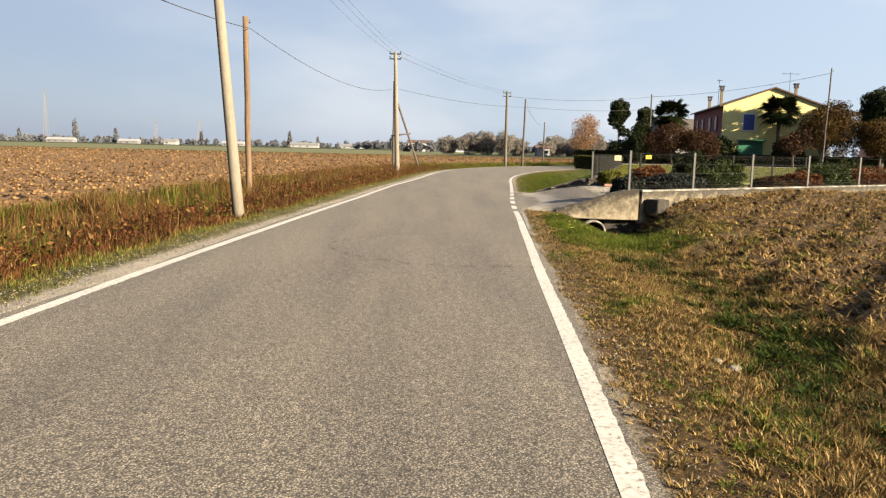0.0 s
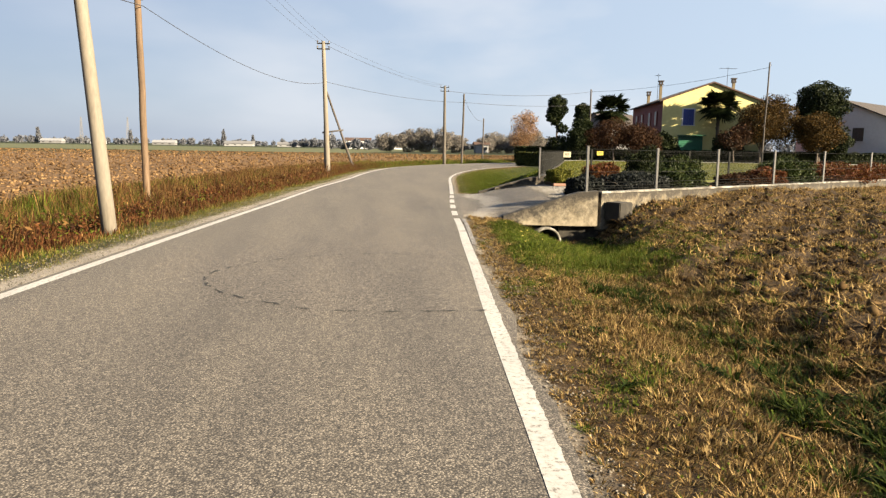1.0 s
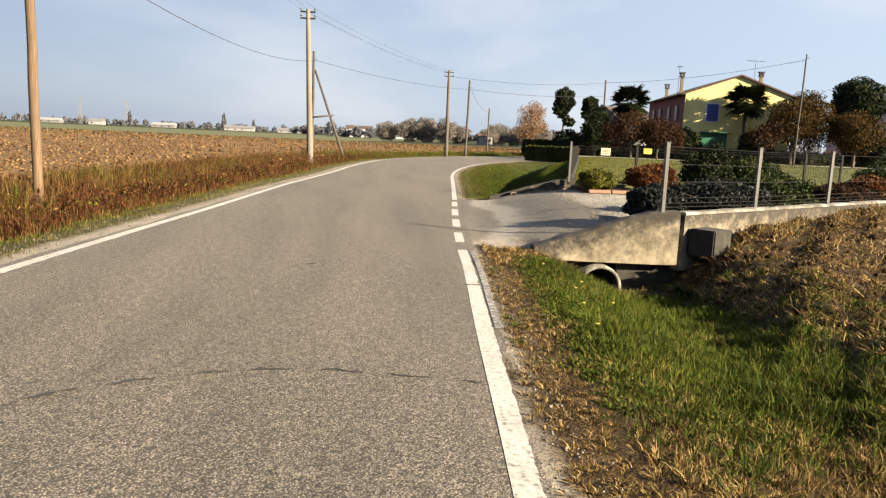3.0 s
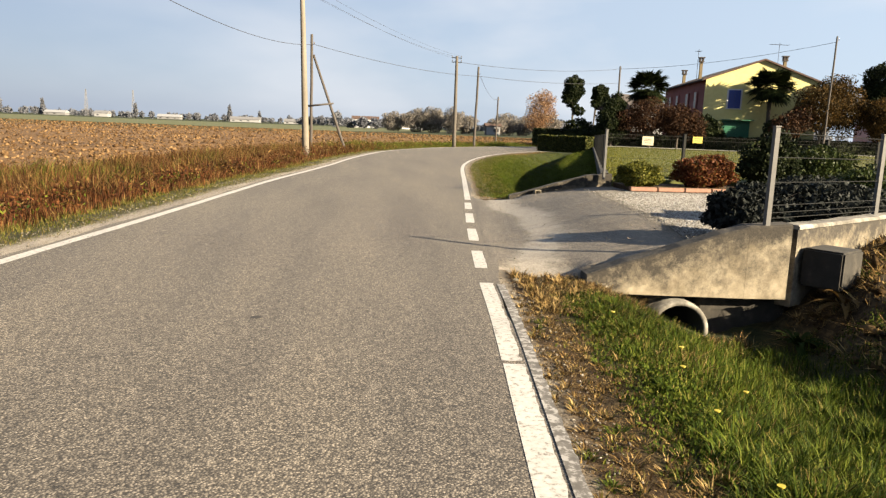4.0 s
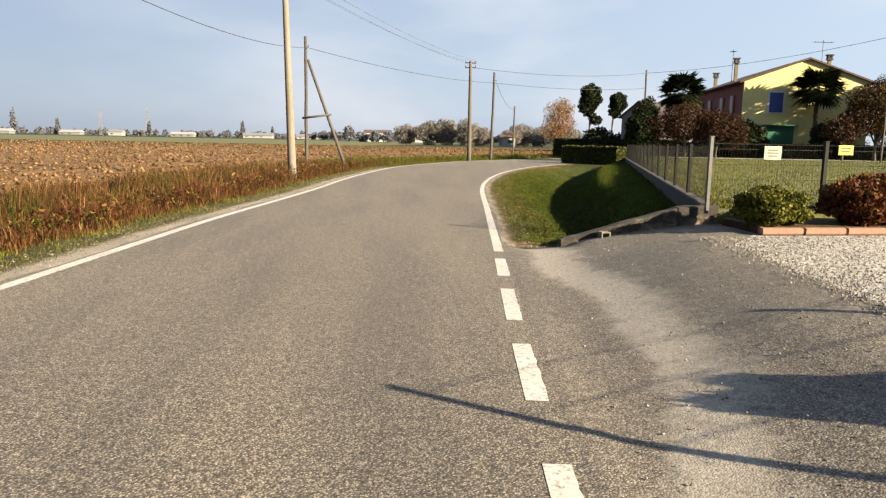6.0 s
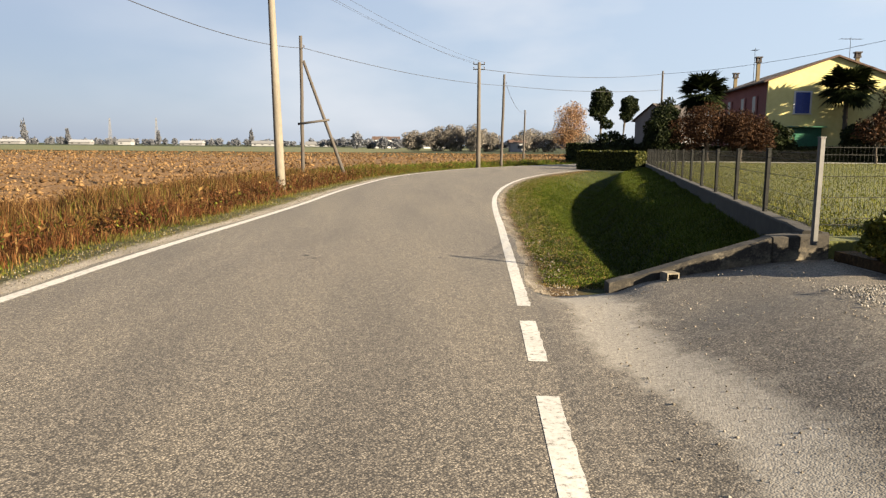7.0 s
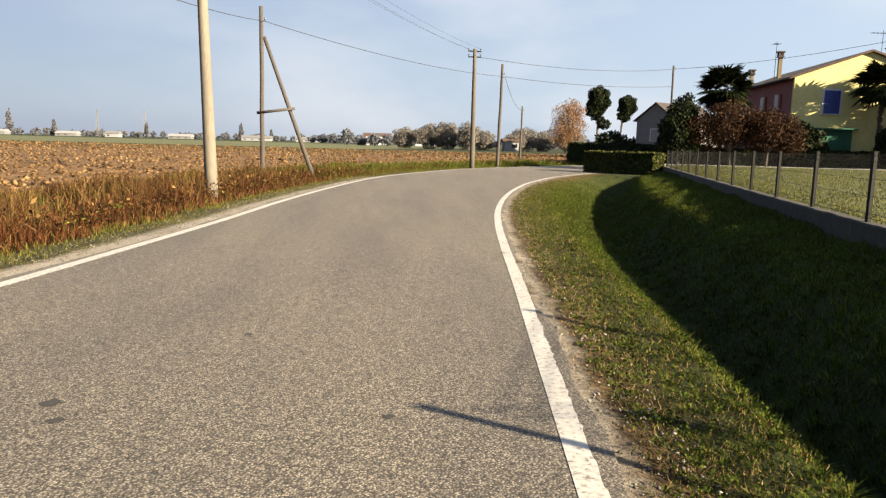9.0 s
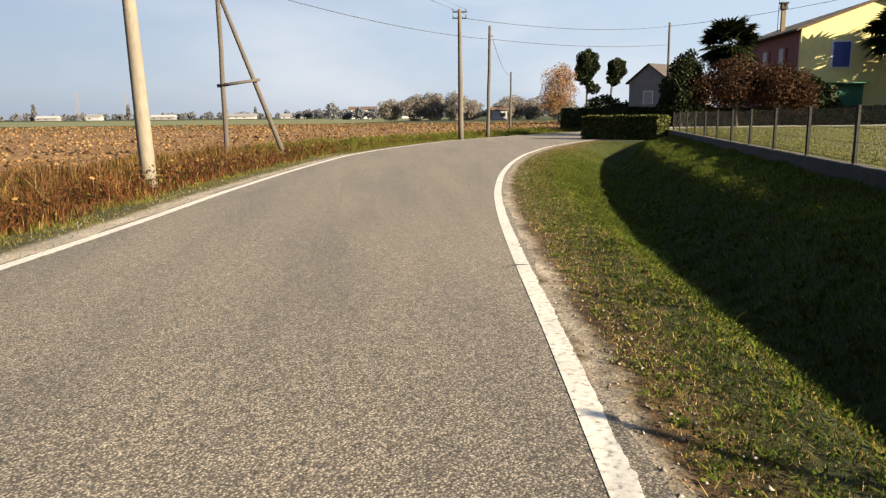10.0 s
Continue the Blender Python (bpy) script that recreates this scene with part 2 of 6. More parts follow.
def ground_material():
    """Earth whose cover is weighted per corner: red gravel shoulder, green grass floor, blue ploughed field."""
    m, nt, bs = base_material("soil_and_grass")
    at = nt.nodes.new("ShaderNodeAttribute")
    at.attribute_name = "cover"
    sep = nt.nodes.new("ShaderNodeSeparateColor")
    nt.links.new(at.outputs["Color"], sep.inputs["Color"])
    n1 = noise_node(nt, 11.0, 7.0, 0.7)
    n2 = noise_node(nt, 0.6, 5.0, 0.6)
    n3 = noise_node(nt, 70.0, 3.0, 0.6)
    soil = ramp_node(nt, n1.outputs["Fac"], dull([(0.3, (0.022, 0.013, 0.005)), (0.5, (0.10, 0.060, 0.024)), (0.7, (0.30, 0.195, 0.080))])).outputs["Color"]
    plough = ramp_node(nt, n1.outputs["Fac"], dull([(0.3, (0.09, 0.048, 0.021)), (0.5, (0.28, 0.165, 0.078)), (0.7, (0.50, 0.32, 0.165))])).outputs["Color"]
    green = ramp_node(nt, n1.outputs["Fac"], dull([(0.3, (0.02, 0.032, 0.008)), (0.55, (0.055, 0.075, 0.016)), (0.75, (0.12, 0.115, 0.035))])).outputs["Color"]
    gravel = ramp_node(nt, n3.outputs["Fac"], dull([(0.3, (0.26, 0.225, 0.18)), (0.5, (0.62, 0.555, 0.46)), (0.7, (0.98, 0.90, 0.77))])).outputs["Color"]
    col = mix_node(nt, sep.outputs["Blue"], soil, plough)
    col = mix_node(nt, sep.outputs["Green"], col, green)
    edge = nt.nodes.new("ShaderNodeMath")
    edge.operation = "MULTIPLY_ADD"
    edge.inputs[1].default_value = 1.6
    nt.links.new(sep.outputs["Red"], edge.inputs[0])
    shift = nt.nodes.new("ShaderNodeMath")
    shift.operation = "MULTIPLY_ADD"
    shift.inputs[1].default_value = 1.6
    shift.inputs[2].default_value = -1.1
    n4 = noise_node(nt, 5.0, 5.0, 0.7)
    nt.links.new(n4.outputs["Fac"], shift.inputs[0])
    nt.links.new(shift.outputs["Value"], edge.inputs[2])
    edge.use_clamp = True
    col = mix_node(nt, edge.outputs["Value"], col, gravel)
    col = mix_node(nt, 1.0, col, ramp_node(nt, n2.outputs["Fac"], [(0.35, (0.75, 0.74, 0.72)), (0.65, (1.15, 1.13, 1.1))]).outputs["Color"], "MULTIPLY")
    nt.links.new(col, bs.inputs["Base Color"])
    bs.inputs["Roughness"].default_value = 0.97
    bs.inputs["Specular IOR Level"].default_value = 0.2
    b = nt.nodes.new("ShaderNodeBump")
    b.inputs["Strength"].default_value = 0.9
    b.inputs["Distance"].default_value = 0.03
    nt.links.new(n1.outputs["Fac"], b.inputs["Height"])
    nt.links.new(b.outputs["Normal"], bs.inputs["Normal"])
    return m


def dusted_material(name, under, dust):
    """Old asphalt with a drift of pale dust, weighted per corner."""
    nt = under.node_tree
    bs = nt.nodes["Principled BSDF"]
    old = bs.inputs["Base Color"].links[0].from_socket
    at = nt.nodes.new("ShaderNodeAttribute")
    at.attribute_name = "cover"
    sep = nt.nodes.new("ShaderNodeSeparateColor")
    nt.links.new(at.outputs["Color"], sep.inputs["Color"])
    n = noise_node(nt, 4.5, 8.0, 0.82)
    k = nt.nodes.new("ShaderNodeMath")
    k.operation = "MULTIPLY_ADD"
    k.inputs[1].default_value = 3.6
    k.inputs[2].default_value = -1.95
    nt.links.new(n.outputs["Fac"], k.inputs[0])
    e = nt.nodes.new("ShaderNodeMath")
    e.operation = "MULTIPLY_ADD"
    e.inputs[1].default_value = 1.25
    e.use_clamp = True
    nt.links.new(sep.outputs["Red"], e.inputs[0])
    nt.links.new(k.outputs["Value"], e.inputs[2])
    n5 = noise_node(nt, 42.0, 6.0, 0.8)
    pale = ramp_node(nt, n5.outputs["Fac"], dull(dust)).outputs["Color"]
    nt.links.new(mix_node(nt, e.outputs["Value"], old, pale), bs.inputs["Base Color"])
    return under


M_GROUND = ground_material()
M_HEADWALL = dusted_material("lichened_headwall", surface("headwall_concrete", [(0.3, (0.30, 0.25, 0.175)), (0.5, (0.48, 0.415, 0.305)), (0.7, (0.62, 0.55, 0.42))], 6.0, [(0.36, (0.62, 0.59, 0.52)), (0.5, (0.92, 0.90, 0.86)), (0.62, (1.05, 1.04, 1.0))], 1.9, 0.95, 0.7, 0.012), [(0.35, (0.018, 0.015, 0.011)), (0.62, (0.075, 0.062, 0.045))])
M_APRON = dusted_material("apron", M_APRON, [(0.34, (0.26, 0.23, 0.19)), (0.5, (0.52, 0.47, 0.395)), (0.66, (0.78, 0.72, 0.61))])
M_LAWN = surface("lawn_soil", [(0.3, (0.08, 0.10, 0.016)), (0.55, (0.16, 0.176, 0.026)), (0.75, (0.26, 0.24, 0.048))], 14.0, [(0.35, GREY(0.75)), (0.65, GREY(1.1))], 0.35, 0.95, 0.8, 0.03)
M_PATH = surface("concrete_path", [(0.3, (0.36, 0.35, 0.33)), (0.7, (0.52, 0.51, 0.48))], 7.0, rough=0.9)
M_TERRA = surface("terracotta", [(0.3, (0.36, 0.17, 0.11)), (0.7, (0.52, 0.29, 0.20))], 16.0, rough=0.85)
M_YELLOW = surface("yellow_plaster", [(0.3, (1.15, 1.03, 0.42)), (0.7, (1.32, 1.2, 0.54))], 3.0, [(0.35, GREY(0.88)), (0.65, GREY(1.05))], 0.3, 0.9, 0.2)
M_CHIM = surface("ochre_chimney_plaster", [(0.3, (0.24, 0.18, 0.09)), (0.7, (0.34, 0.26, 0.14))], 4.0, rough=0.9)
M_BRICKRED = surface("red_brown_plaster", [(0.3, (0.36, 0.10, 0.085)), (0.7, (0.46, 0.145, 0.12))], 3.0, [(0.35, GREY(0.85)), (0.65, GREY(1.05))], 0.3, 0.9, 0.2)
M_ROOF = surface("clay_roof_tile", [(0.3, (0.10, 0.055, 0.038)), (0.7, (0.20, 0.11, 0.075))], 5.0, rough=0.9, bump=0.5)
M_DARKROOF = surface("dark_roof_tile", [(0.3, (0.055, 0.045, 0.042)), (0.7, (0.12, 0.095, 0.085))], 5.0, rough=0.9, bump=0.5)
M_WHITE = surface("white_plaster", [(0.3, (1.0, 1.01, 1.04)), (0.7, (1.15, 1.16, 1.2))], 3.0, rough=0.9, bump=0.2)
M_GREYWALL = surface("pale_grey_plaster", [(0.3, (0.42, 0.43, 0.45)), (0.7, (0.55, 0.56, 0.58))], 3.0, rough=0.9, bump=0.2)
# Grey muted towards distance haze, for the far buildings and masts.
M_FARWALL = surface("hazed_grey_plaster", [(0.3, (0.26, 0.26, 0.27)), (0.7, (0.36, 0.36, 0.37))], 1.0, rough=0.9, bump=0.0)
M_BLUE = surface("blue_shutter_paint", [(0.3, (0.02, 0.06, 0.40)), (0.7, (0.035, 0.10, 0.55))], 6.0, rough=0.5, bump=0.1)
M_GREEN = surface("green_shutter_paint", [(0.3, (0.015, 0.20, 0.10)), (0.7, (0.03, 0.30, 0.16))], 6.0, rough=0.5, bump=0.1)
M_SIGNW = surface("cream_sign_plate", [(0.3, (0.74, 0.68, 0.44)), (0.7, (0.80, 0.74, 0.52))], 6.0, rough=0.5, bump=0.0)
M_SIGNY = surface("yellow_sign_plate", [(0.3, (0.80, 0.64, 0.03)), (0.7, (0.84, 0.70, 0.06))], 6.0, rough=0.5, bump=0.0)
M_INK = surface("dark_print", [(0.3, (0.04, 0.04, 0.04)), (0.7, (0.07, 0.07, 0.07))], 6.0, rough=0.6, bump=0.0)
M_BARK = surface("bark", [(0.3, (0.07, 0.055, 0.04)), (0.7, (0.19, 0.155, 0.12))], 14.0, rough=0.95, bump=0.8, bump_dist=0.02, stretch=(3, 3, 0.5))
M_GLASS = surface("dark_window_glass", [(0.3, (0.02, 0.022, 0.025)), (0.7, (0.03, 0.032, 0.035))], 3.0, rough=0.35, bump=0.0)

L_DRY = leaf_material("dry_verge_grass", [(0.0, (0.025, 0.013, 0.005)), (0.38, (0.20, 0.118, 0.038)), (0.62, (0.52, 0.335, 0.115)), (0.86, (0.95, 0.68, 0.30)), (0.93, (0.26, 0.21, 0.05)), (1.0, (0.06, 0.09, 0.018))])
L_GREEN = leaf_material("green_verge_grass", [(0.0, (0.03, 0.06, 0.006)), (0.5, (0.11, 0.17, 0.014)), (0.85, (0.24, 0.28, 0.03)), (1.0, (0.36, 0.30, 0.08))])
L_WEED = leaf_material("dry_ditch_weeds", [(0.0, (0.03, 0.012, 0.005)), (0.4, (0.11, 0.05, 0.017)), (0.75, (0.26, 0.135, 0.045)), (0.92, (0.50, 0.32, 0.12)), (1.0, (0.10, 0.10, 0.03))])
L_YELLOW = leaf_material("yellowing_verge_grass", [(0.0, (0.06, 0.05, 0.012)), (0.5, (0.21, 0.175, 0.04)), (1.0, (0.46, 0.36, 0.12))])
L_RUST = leaf_material("rust_red_weeds", [(0.0, (0.035, 0.011, 0.005)), (0.5, (0.14, 0.05, 0.018)), (1.0, (0.27, 0.11, 0.037))])
L_STUBBLE = leaf_material("maize_stubble", [(0.0, (0.04, 0.022, 0.008)), (0.4, (0.26, 0.155, 0.05)), (0.75, (0.62, 0.41, 0.15)), (1.0, (1.05, 0.74, 0.31))])
L_LAWN = leaf_material("lawn_grass", [(0.0, (0.09, 0.12, 0.015)), (0.5, (0.205, 0.225, 0.027)), (1.0, (0.34, 0.305, 0.055))])
L_CLOD = leaf_material("earth_clods", [(0.0, (0.03, 0.018, 0.008)), (0.5, (0.095, 0.057, 0.024)), (1.0, (0.24, 0.155, 0.065))], 0.95, 0.0)
L_CLODLEFT = leaf_material("ploughed_clods", [(0.0, (0.08, 0.042, 0.017)), (0.5, (0.27, 0.158, 0.07)), (1.0, (0.50, 0.315, 0.15))], 0.95, 0.0)
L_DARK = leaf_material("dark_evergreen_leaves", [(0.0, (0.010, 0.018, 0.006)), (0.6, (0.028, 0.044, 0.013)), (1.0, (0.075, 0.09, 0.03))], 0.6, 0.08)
L_MID = leaf_material("evergreen_leaves", [(0.0, (0.03, 0.05, 0.014)), (0.6, (0.06, 0.09, 0.022)), (1.0, (0.11, 0.13, 0.035))], 0.5, 0.15)
L_HEDGE = leaf_material("hedge_leaves", [(0.0, (0.03, 0.045, 0.012)), (0.5, (0.10, 0.12, 0.028)), (1.0, (0.26, 0.25, 0.07))], 0.5, 0.15)
L_GLOBE = leaf_material("yellow_green_leaves", [(0.0, (0.09, 0.11, 0.018)), (0.5, (0.20, 0.21, 0.035)), (1.0, (0.36, 0.33, 0.06))], 0.5, 0.2)
L_RED = leaf_material("red_shrub_leaves", [(0.0, (0.09, 0.025, 0.012)), (0.5, (0.21, 0.065, 0.025)), (0.85, (0.30, 0.13, 0.04)), (1.0, (0.12, 0.11, 0.03))], 0.6, 0.2)
L_ORANGE = leaf_material("orange_autumn_leaves", [(0.0, (0.34, 0.17, 0.085)), (0.5, (0.56, 0.33, 0.18)), (1.0, (0.74, 0.50, 0.30))], 0.7, 0.3)
L_BROWN = leaf_material("brown_autumn_leaves", [(0.0, (0.025, 0.013, 0.007)), (0.5, (0.07, 0.034, 0.018)), (1.0, (0.17, 0.085, 0.04))], 0.7, 0.2)
L_OLIVE = leaf_material("olive_autumn_leaves", [(0.0, (0.025, 0.02, 0.006)), (0.5, (0.10, 0.064, 0.018)), (1.0, (0.27, 0.15, 0.04))], 0.7, 0.2)
L_CLOVER = leaf_material("clover_leaves", [(0.0, (0.03, 0.06, 0.006)), (0.6, (0.11, 0.16, 0.015)), (1.0, (0.21, 0.24, 0.035))], 0.9, 0.2)
# Far foliage is paled in its base colour to paint in distance haze.
L_FAR = leaf_material("hazed_grey_brown_twigs", [(0.0, (0.36, 0.33, 0.30)), (0.5, (0.46, 0.42, 0.37)), (1.0, (0.58, 0.52, 0.45))], 0.95, 0.35)
L_HAZY = leaf_material("hazed_blue_grey_twigs", [(0.0, (0.38, 0.40, 0.46)), (0.5, (0.43, 0.45, 0.51)), (1.0, (0.48, 0.50, 0.55))], 0.95, 0.5)
L_JUNIPER = leaf_material("blue_grey_juniper_leaves", [(0.0, (0.014, 0.019, 0.016)), (0.6, (0.042, 0.05, 0.046)), (1.0, (0.11, 0.12, 0.115))], 0.7, 0.1)
L_BROADLEAF = leaf_material("broad_weed_leaves", [(0.0, (0.018, 0.035, 0.005)), (0.6, (0.050, 0.085, 0.011)), (1.0, (0.12, 0.15, 0.022))], 0.85, 0.2)


# ---- builders ----
def part(name, bm, material, parent=None, label=""):
    """Links a bmesh as one mesh object."""
    me = bpy.data.meshes.new(name)
    bm.to_mesh(me)
    bm.free()
    me.materials.append(material)
    ob = new(name, me)
    if parent:
        ob.parent = parent
    if label:
        ob["label"] = label
    return ob


def sheet(name, verts, faces, material, parent=None, smooth=False):
    """Links arrays of corners and faces as one mesh object."""
    me = bpy.data.meshes.new(name)
    verts = np.asarray(verts, dtype=np.float32)
    faces = np.asarray(faces, dtype=np.int32)
    k = faces.shape[1]
    me.vertices.add(len(verts))
    me.vertices.foreach_set("co", verts.ravel())
    me.loops.add(faces.size)
    me.loops.foreach_set("vertex_index", faces.ravel())
    me.polygons.add(len(faces))
    me.polygons.foreach_set("loop_start", np.arange(0, faces.size, k, dtype=np.int32))
    if smooth:
        me.polygons.foreach_set("use_smooth", np.ones(len(faces), dtype=bool))
    me.update(calc_edges=True)
    me.materials.append(material)
    ob = new(name, me)
    if parent:
        ob.parent = parent
    return ob


def cover(ob, rgb):
    """Stores the weights of the ground's covers on the corners."""
    rgba = np.concatenate([np.asarray(rgb, np.float32), np.ones((len(rgb), 1), np.float32)], 1)
    a = ob.data.color_attributes.new("cover", "FLOAT_COLOR", "POINT")
    a.data.foreach_set("color", rgba.ravel())


def thing(name, x, y, z, label, category, group="", kind="", rz=0):
    e = new(name)
    e.matrix_world = pose(x, y, z, 0, 0, rz)
    e.empty_display_size = 0.2
    return tagged(e, label, category, group, kind)


def add_box(bm, x0, y0, z0, x1, y1, z1, m=None, bevel=0.0):
    r = bmesh.ops.create_cube(bm, size=1.0)
    vs = r["verts"]
    for v in vs:
        v.co = Vector((x0 + (v.co.x + 0.5) * (x1 - x0), y0 + (v.co.y + 0.5) * (y1 - y0), z0 + (v.co.z + 0.5) * (z1 - z0)))
    if bevel:
        es = list({e for v in vs for e in v.link_edges})
        vs = list({v for f in bmesh.ops.bevel(bm, geom=es, offset=bevel, segments=2, affect="EDGES")["faces"] for v in f.verts} | {v for v in vs if v.is_valid})
    if m:
        for v in vs:
            v.co = m @ v.co
    return vs


def box(x0, y0, z0, x1, y1, z1, m=None, bevel=0.0):
    bm = bmesh.new()
    add_box(bm, x0, y0, z0, x1, y1, z1, m, bevel)
    return bm


def add_tube(bm, a, b, r0, r1=None, sides=8, rings=1, wobble=0.0, rng=None):
    """A tapered round bar from a to b."""
    a, b = Vector(a), Vector(b)
    r1 = r0 if r1 is None else r1
    q = (b - a).to_track_quat("Z", "Y")
    loops = []
    for i in range(rings + 1):
        f = i / rings
        c = a.lerp(b, f)
        if wobble and rng and 0 < i < rings:
            c += Vector((rng.uniform(-wobble, wobble), rng.uniform(-wobble, wobble), 0))
        r = r0 + (r1 - r0) * f
        loops.append([bm.verts.new(c + q @ Vector((r * math.cos(2 * math.pi * k / sides), r * math.sin(2 * math.pi * k / sides), 0))) for k in range(sides)])
    for l0, l1 in zip(loops, loops[1:]):
        for k in range(sides):
            f = bm.faces.new((l0[k], l0[(k + 1) % sides], l1[(k + 1) % sides], l1[k]))
            f.smooth = sides > 5
    bm.faces.new(loops[0][::-1])
    bm.faces.new(loops[-1])


def tube(a, b, r0, r1=None, sides=10, rings=1):
    bm = bmesh.new()
    add_tube(bm, a, b, r0, r1, sides, rings)
    return bm


def leaf_quads(centers, normals_rng, size, aspect=1.6):
    """Four-cornered leaves at random turns round given centres."""
    n = len(centers)
    a = normals_rng.normal(size=(n, 3))
    a /= np.linalg.norm(a, axis=1, keepdims=True)
    b = np.cross(a, normals_rng.normal(size=(n, 3)))
    b /= np.linalg.norm(b, axis=1, keepdims=True)
    s = size * normals_rng.uniform(0.6, 1.3, (n, 1))
    v = np.stack([centers - a * s * aspect * 0.5, centers + b * s * 0.5, centers + a * s * aspect * 0.5, centers - b * s * 0.5], axis=1).reshape(-1, 3)
    f = np.arange(4 * n).reshape(n, 4)
    return v, f


def blob_points(rng, blobs, n, shell=0.55):
    """Points inside a set of ellipsoids (cx, cy, cz, rx, ry, rz), denser to the outside, in clumps with gaps."""
    blobs = np.asarray(blobs, float)
    vol = blobs[:, 3] * blobs[:, 4] * blobs[:, 5]
    pick = rng.choice(len(blobs), n, p=vol / vol.sum())
    d = rng.normal(size=(n, 3))
    d /= np.linalg.norm(d, axis=1, keepdims=True)
    r = rng.uniform(shell ** 3, 1, (n, 1)) ** (1 / 3)
    lump = 1 + 0.16 * np.sin(5.1 * d[:, :1] + 3.3 * d[:, 1:2] + pick[:, None]) + 0.12 * np.sin(7.7 * d[:, 2:3] - 4.1 * d[:, :1] + 2 * pick[:, None])
    return blobs[pick, :3] + d * r * lump * blobs[pick, 3:6]


def crowned(name, base, trunk_h, trunk_r, blobs, leaves, size, leaf_mat, label, category="tree", limbs=6, seed=1, group="", shell=0.55, aspect=1.6, trunk_mat=None):
    """A tree or shrub: tapered trunk with limbs into the crown, and a crown of single leaves. blobs are relative to the base."""
    rng = np.random.default_rng(seed)
    pr = random.Random(seed)
    t = thing(name, *base, label, category, group)
    bm = bmesh.new()
    top = Vector((0, 0, trunk_h))
    add_tube(bm, (0, 0, -0.15), top, trunk_r, trunk_r * 0.6, 8, 4, trunk_r * 0.5, pr)
    for i in range(limbs):
        c = blobs[i % len(blobs)]
        start = Vector((0, 0, trunk_h * pr.uniform(0.6, 0.98)))
        end = Vector((c[0] + pr.uniform(-0.7, 0.7) * c[3], c[1] + pr.uniform(-0.7, 0.7) * c[4], c[2] + pr.uniform(-0.4, 0.7) * c[5]))
        mid = start.lerp(end, 0.5) + Vector((0, 0, 0.12 * (end - start).length))
        add_tube(bm, start, mid, trunk_r * 0.5, trunk_r * 0.32, 6)
        add_tube(bm, mid, end, trunk_r * 0.32, trunk_r * 0.1, 6)
        for _ in range(2):
            tip = end + Vector((pr.uniform(-0.5, 0.5) * c[3], pr.uniform(-0.5, 0.5) * c[4], pr.uniform(-0.1, 0.5) * c[5]))
            add_tube(bm, mid.lerp(end, pr.uniform(0.3, 0.9)), tip, trunk_r * 0.16, trunk_r * 0.05, 5)
    part("trunk", bm, trunk_mat or M_BARK, t)
    v, f = leaf_quads(blob_points(rng, blobs, leaves, shell), rng, size, aspect)
    sheet("crown", v, f, leaf_mat, t)
    return t


def blades(rng, xy, z, h, w, lean=0.35, seg=1):
    """Grass blades: one tapering strip each. h is the height of each blade."""
    n = len(xy)
    ang = rng.uniform(0, 2 * math.pi, n)
    side = np.stack([np.cos(ang), np.sin(ang), np.zeros(n)], 1) * (w * rng.uniform(0.6, 1.4, (n, 1))) * 0.5
    la = rng.uniform(0, 2 * math.pi, n)
    lm = np.abs(rng.normal(0, lean, n)) * h
    tip = np.stack([np.cos(la) * lm, np.sin(la) * lm, h], 1)
    base = np.column_stack([xy, z])
    if seg == 1:
        v = np.stack([base - side, base + side, base + tip], 1).reshape(-1, 3)
        return v, np.arange(3 * n).reshape(n, 3)
    mid = tip * np.array([0.35, 0.35, 0.62])
    v = np.stack([base - side, base + side, base + mid + side * 0.7, base + tip, base + mid - side * 0.7], 1).reshape(-1, 3)
    k = np.arange(n)[:, None] * 5
    f = np.concatenate([k + np.array([[0, 1, 2]]), k + np.array([[0, 2, 4]]), k + np.array([[4, 2, 3]])])
    return v, f


def stones(rng, xyz, size):
    """Small irregular lumps, eight faces each."""
    n = len(xyz)
    o = np.array([(1, 0, 0), (0, 1, 0), (-1, 0, 0), (0, -1, 0), (0, 0, 0.8), (0, 0, -0.5)], float)
    s = size[:, None, None] * rng.uniform(0.5, 1.3, (n, 6, 1))
    a = rng.uniform(0, 2 * math.pi, n)
    rot = np.zeros((n, 3, 3))
    rot[:, 0, 0], rot[:, 0, 1], rot[:, 1, 0], rot[:, 1, 1], rot[:, 2, 2] = np.cos(a), -np.sin(a), np.sin(a), np.cos(a), 1
    v = np.einsum("nij,kj->nki", rot, o) * s + xyz[:, None, :] + rng.normal(0, 0.15, (n, 6, 3)) * size[:, None, None]
    tri = np.array([(0, 1, 4), (1, 2, 4), (2, 3, 4), (3, 0, 4), (1, 0, 5), (2, 1, 5), (3, 2, 5), (0, 3, 5)])
    return v.reshape(-1, 3), (np.arange(n)[:, None, None] * 6 + tri).reshape(-1, 3)


# ---- plan of the road ----
LEFT = [(-5.1, -14), (-4.42, -4), (-3.97, 2), (-3.61, 6.4), (-3.27, 10.5), (-2.76, 15.8), (-2.27, 20.6), (-1.9, 24), (-1.5, 28.2), (-1.1, 32.2), (-0.52, 36.5), (0.02, 40.8), (0.5, 45.6), (1.34, 51.7), (2.5, 58), (4.4, 64), (7.6, 71.5), (12.4, 79), (18.8, 87), (28, 95.5), (42, 104), (70, 116)]
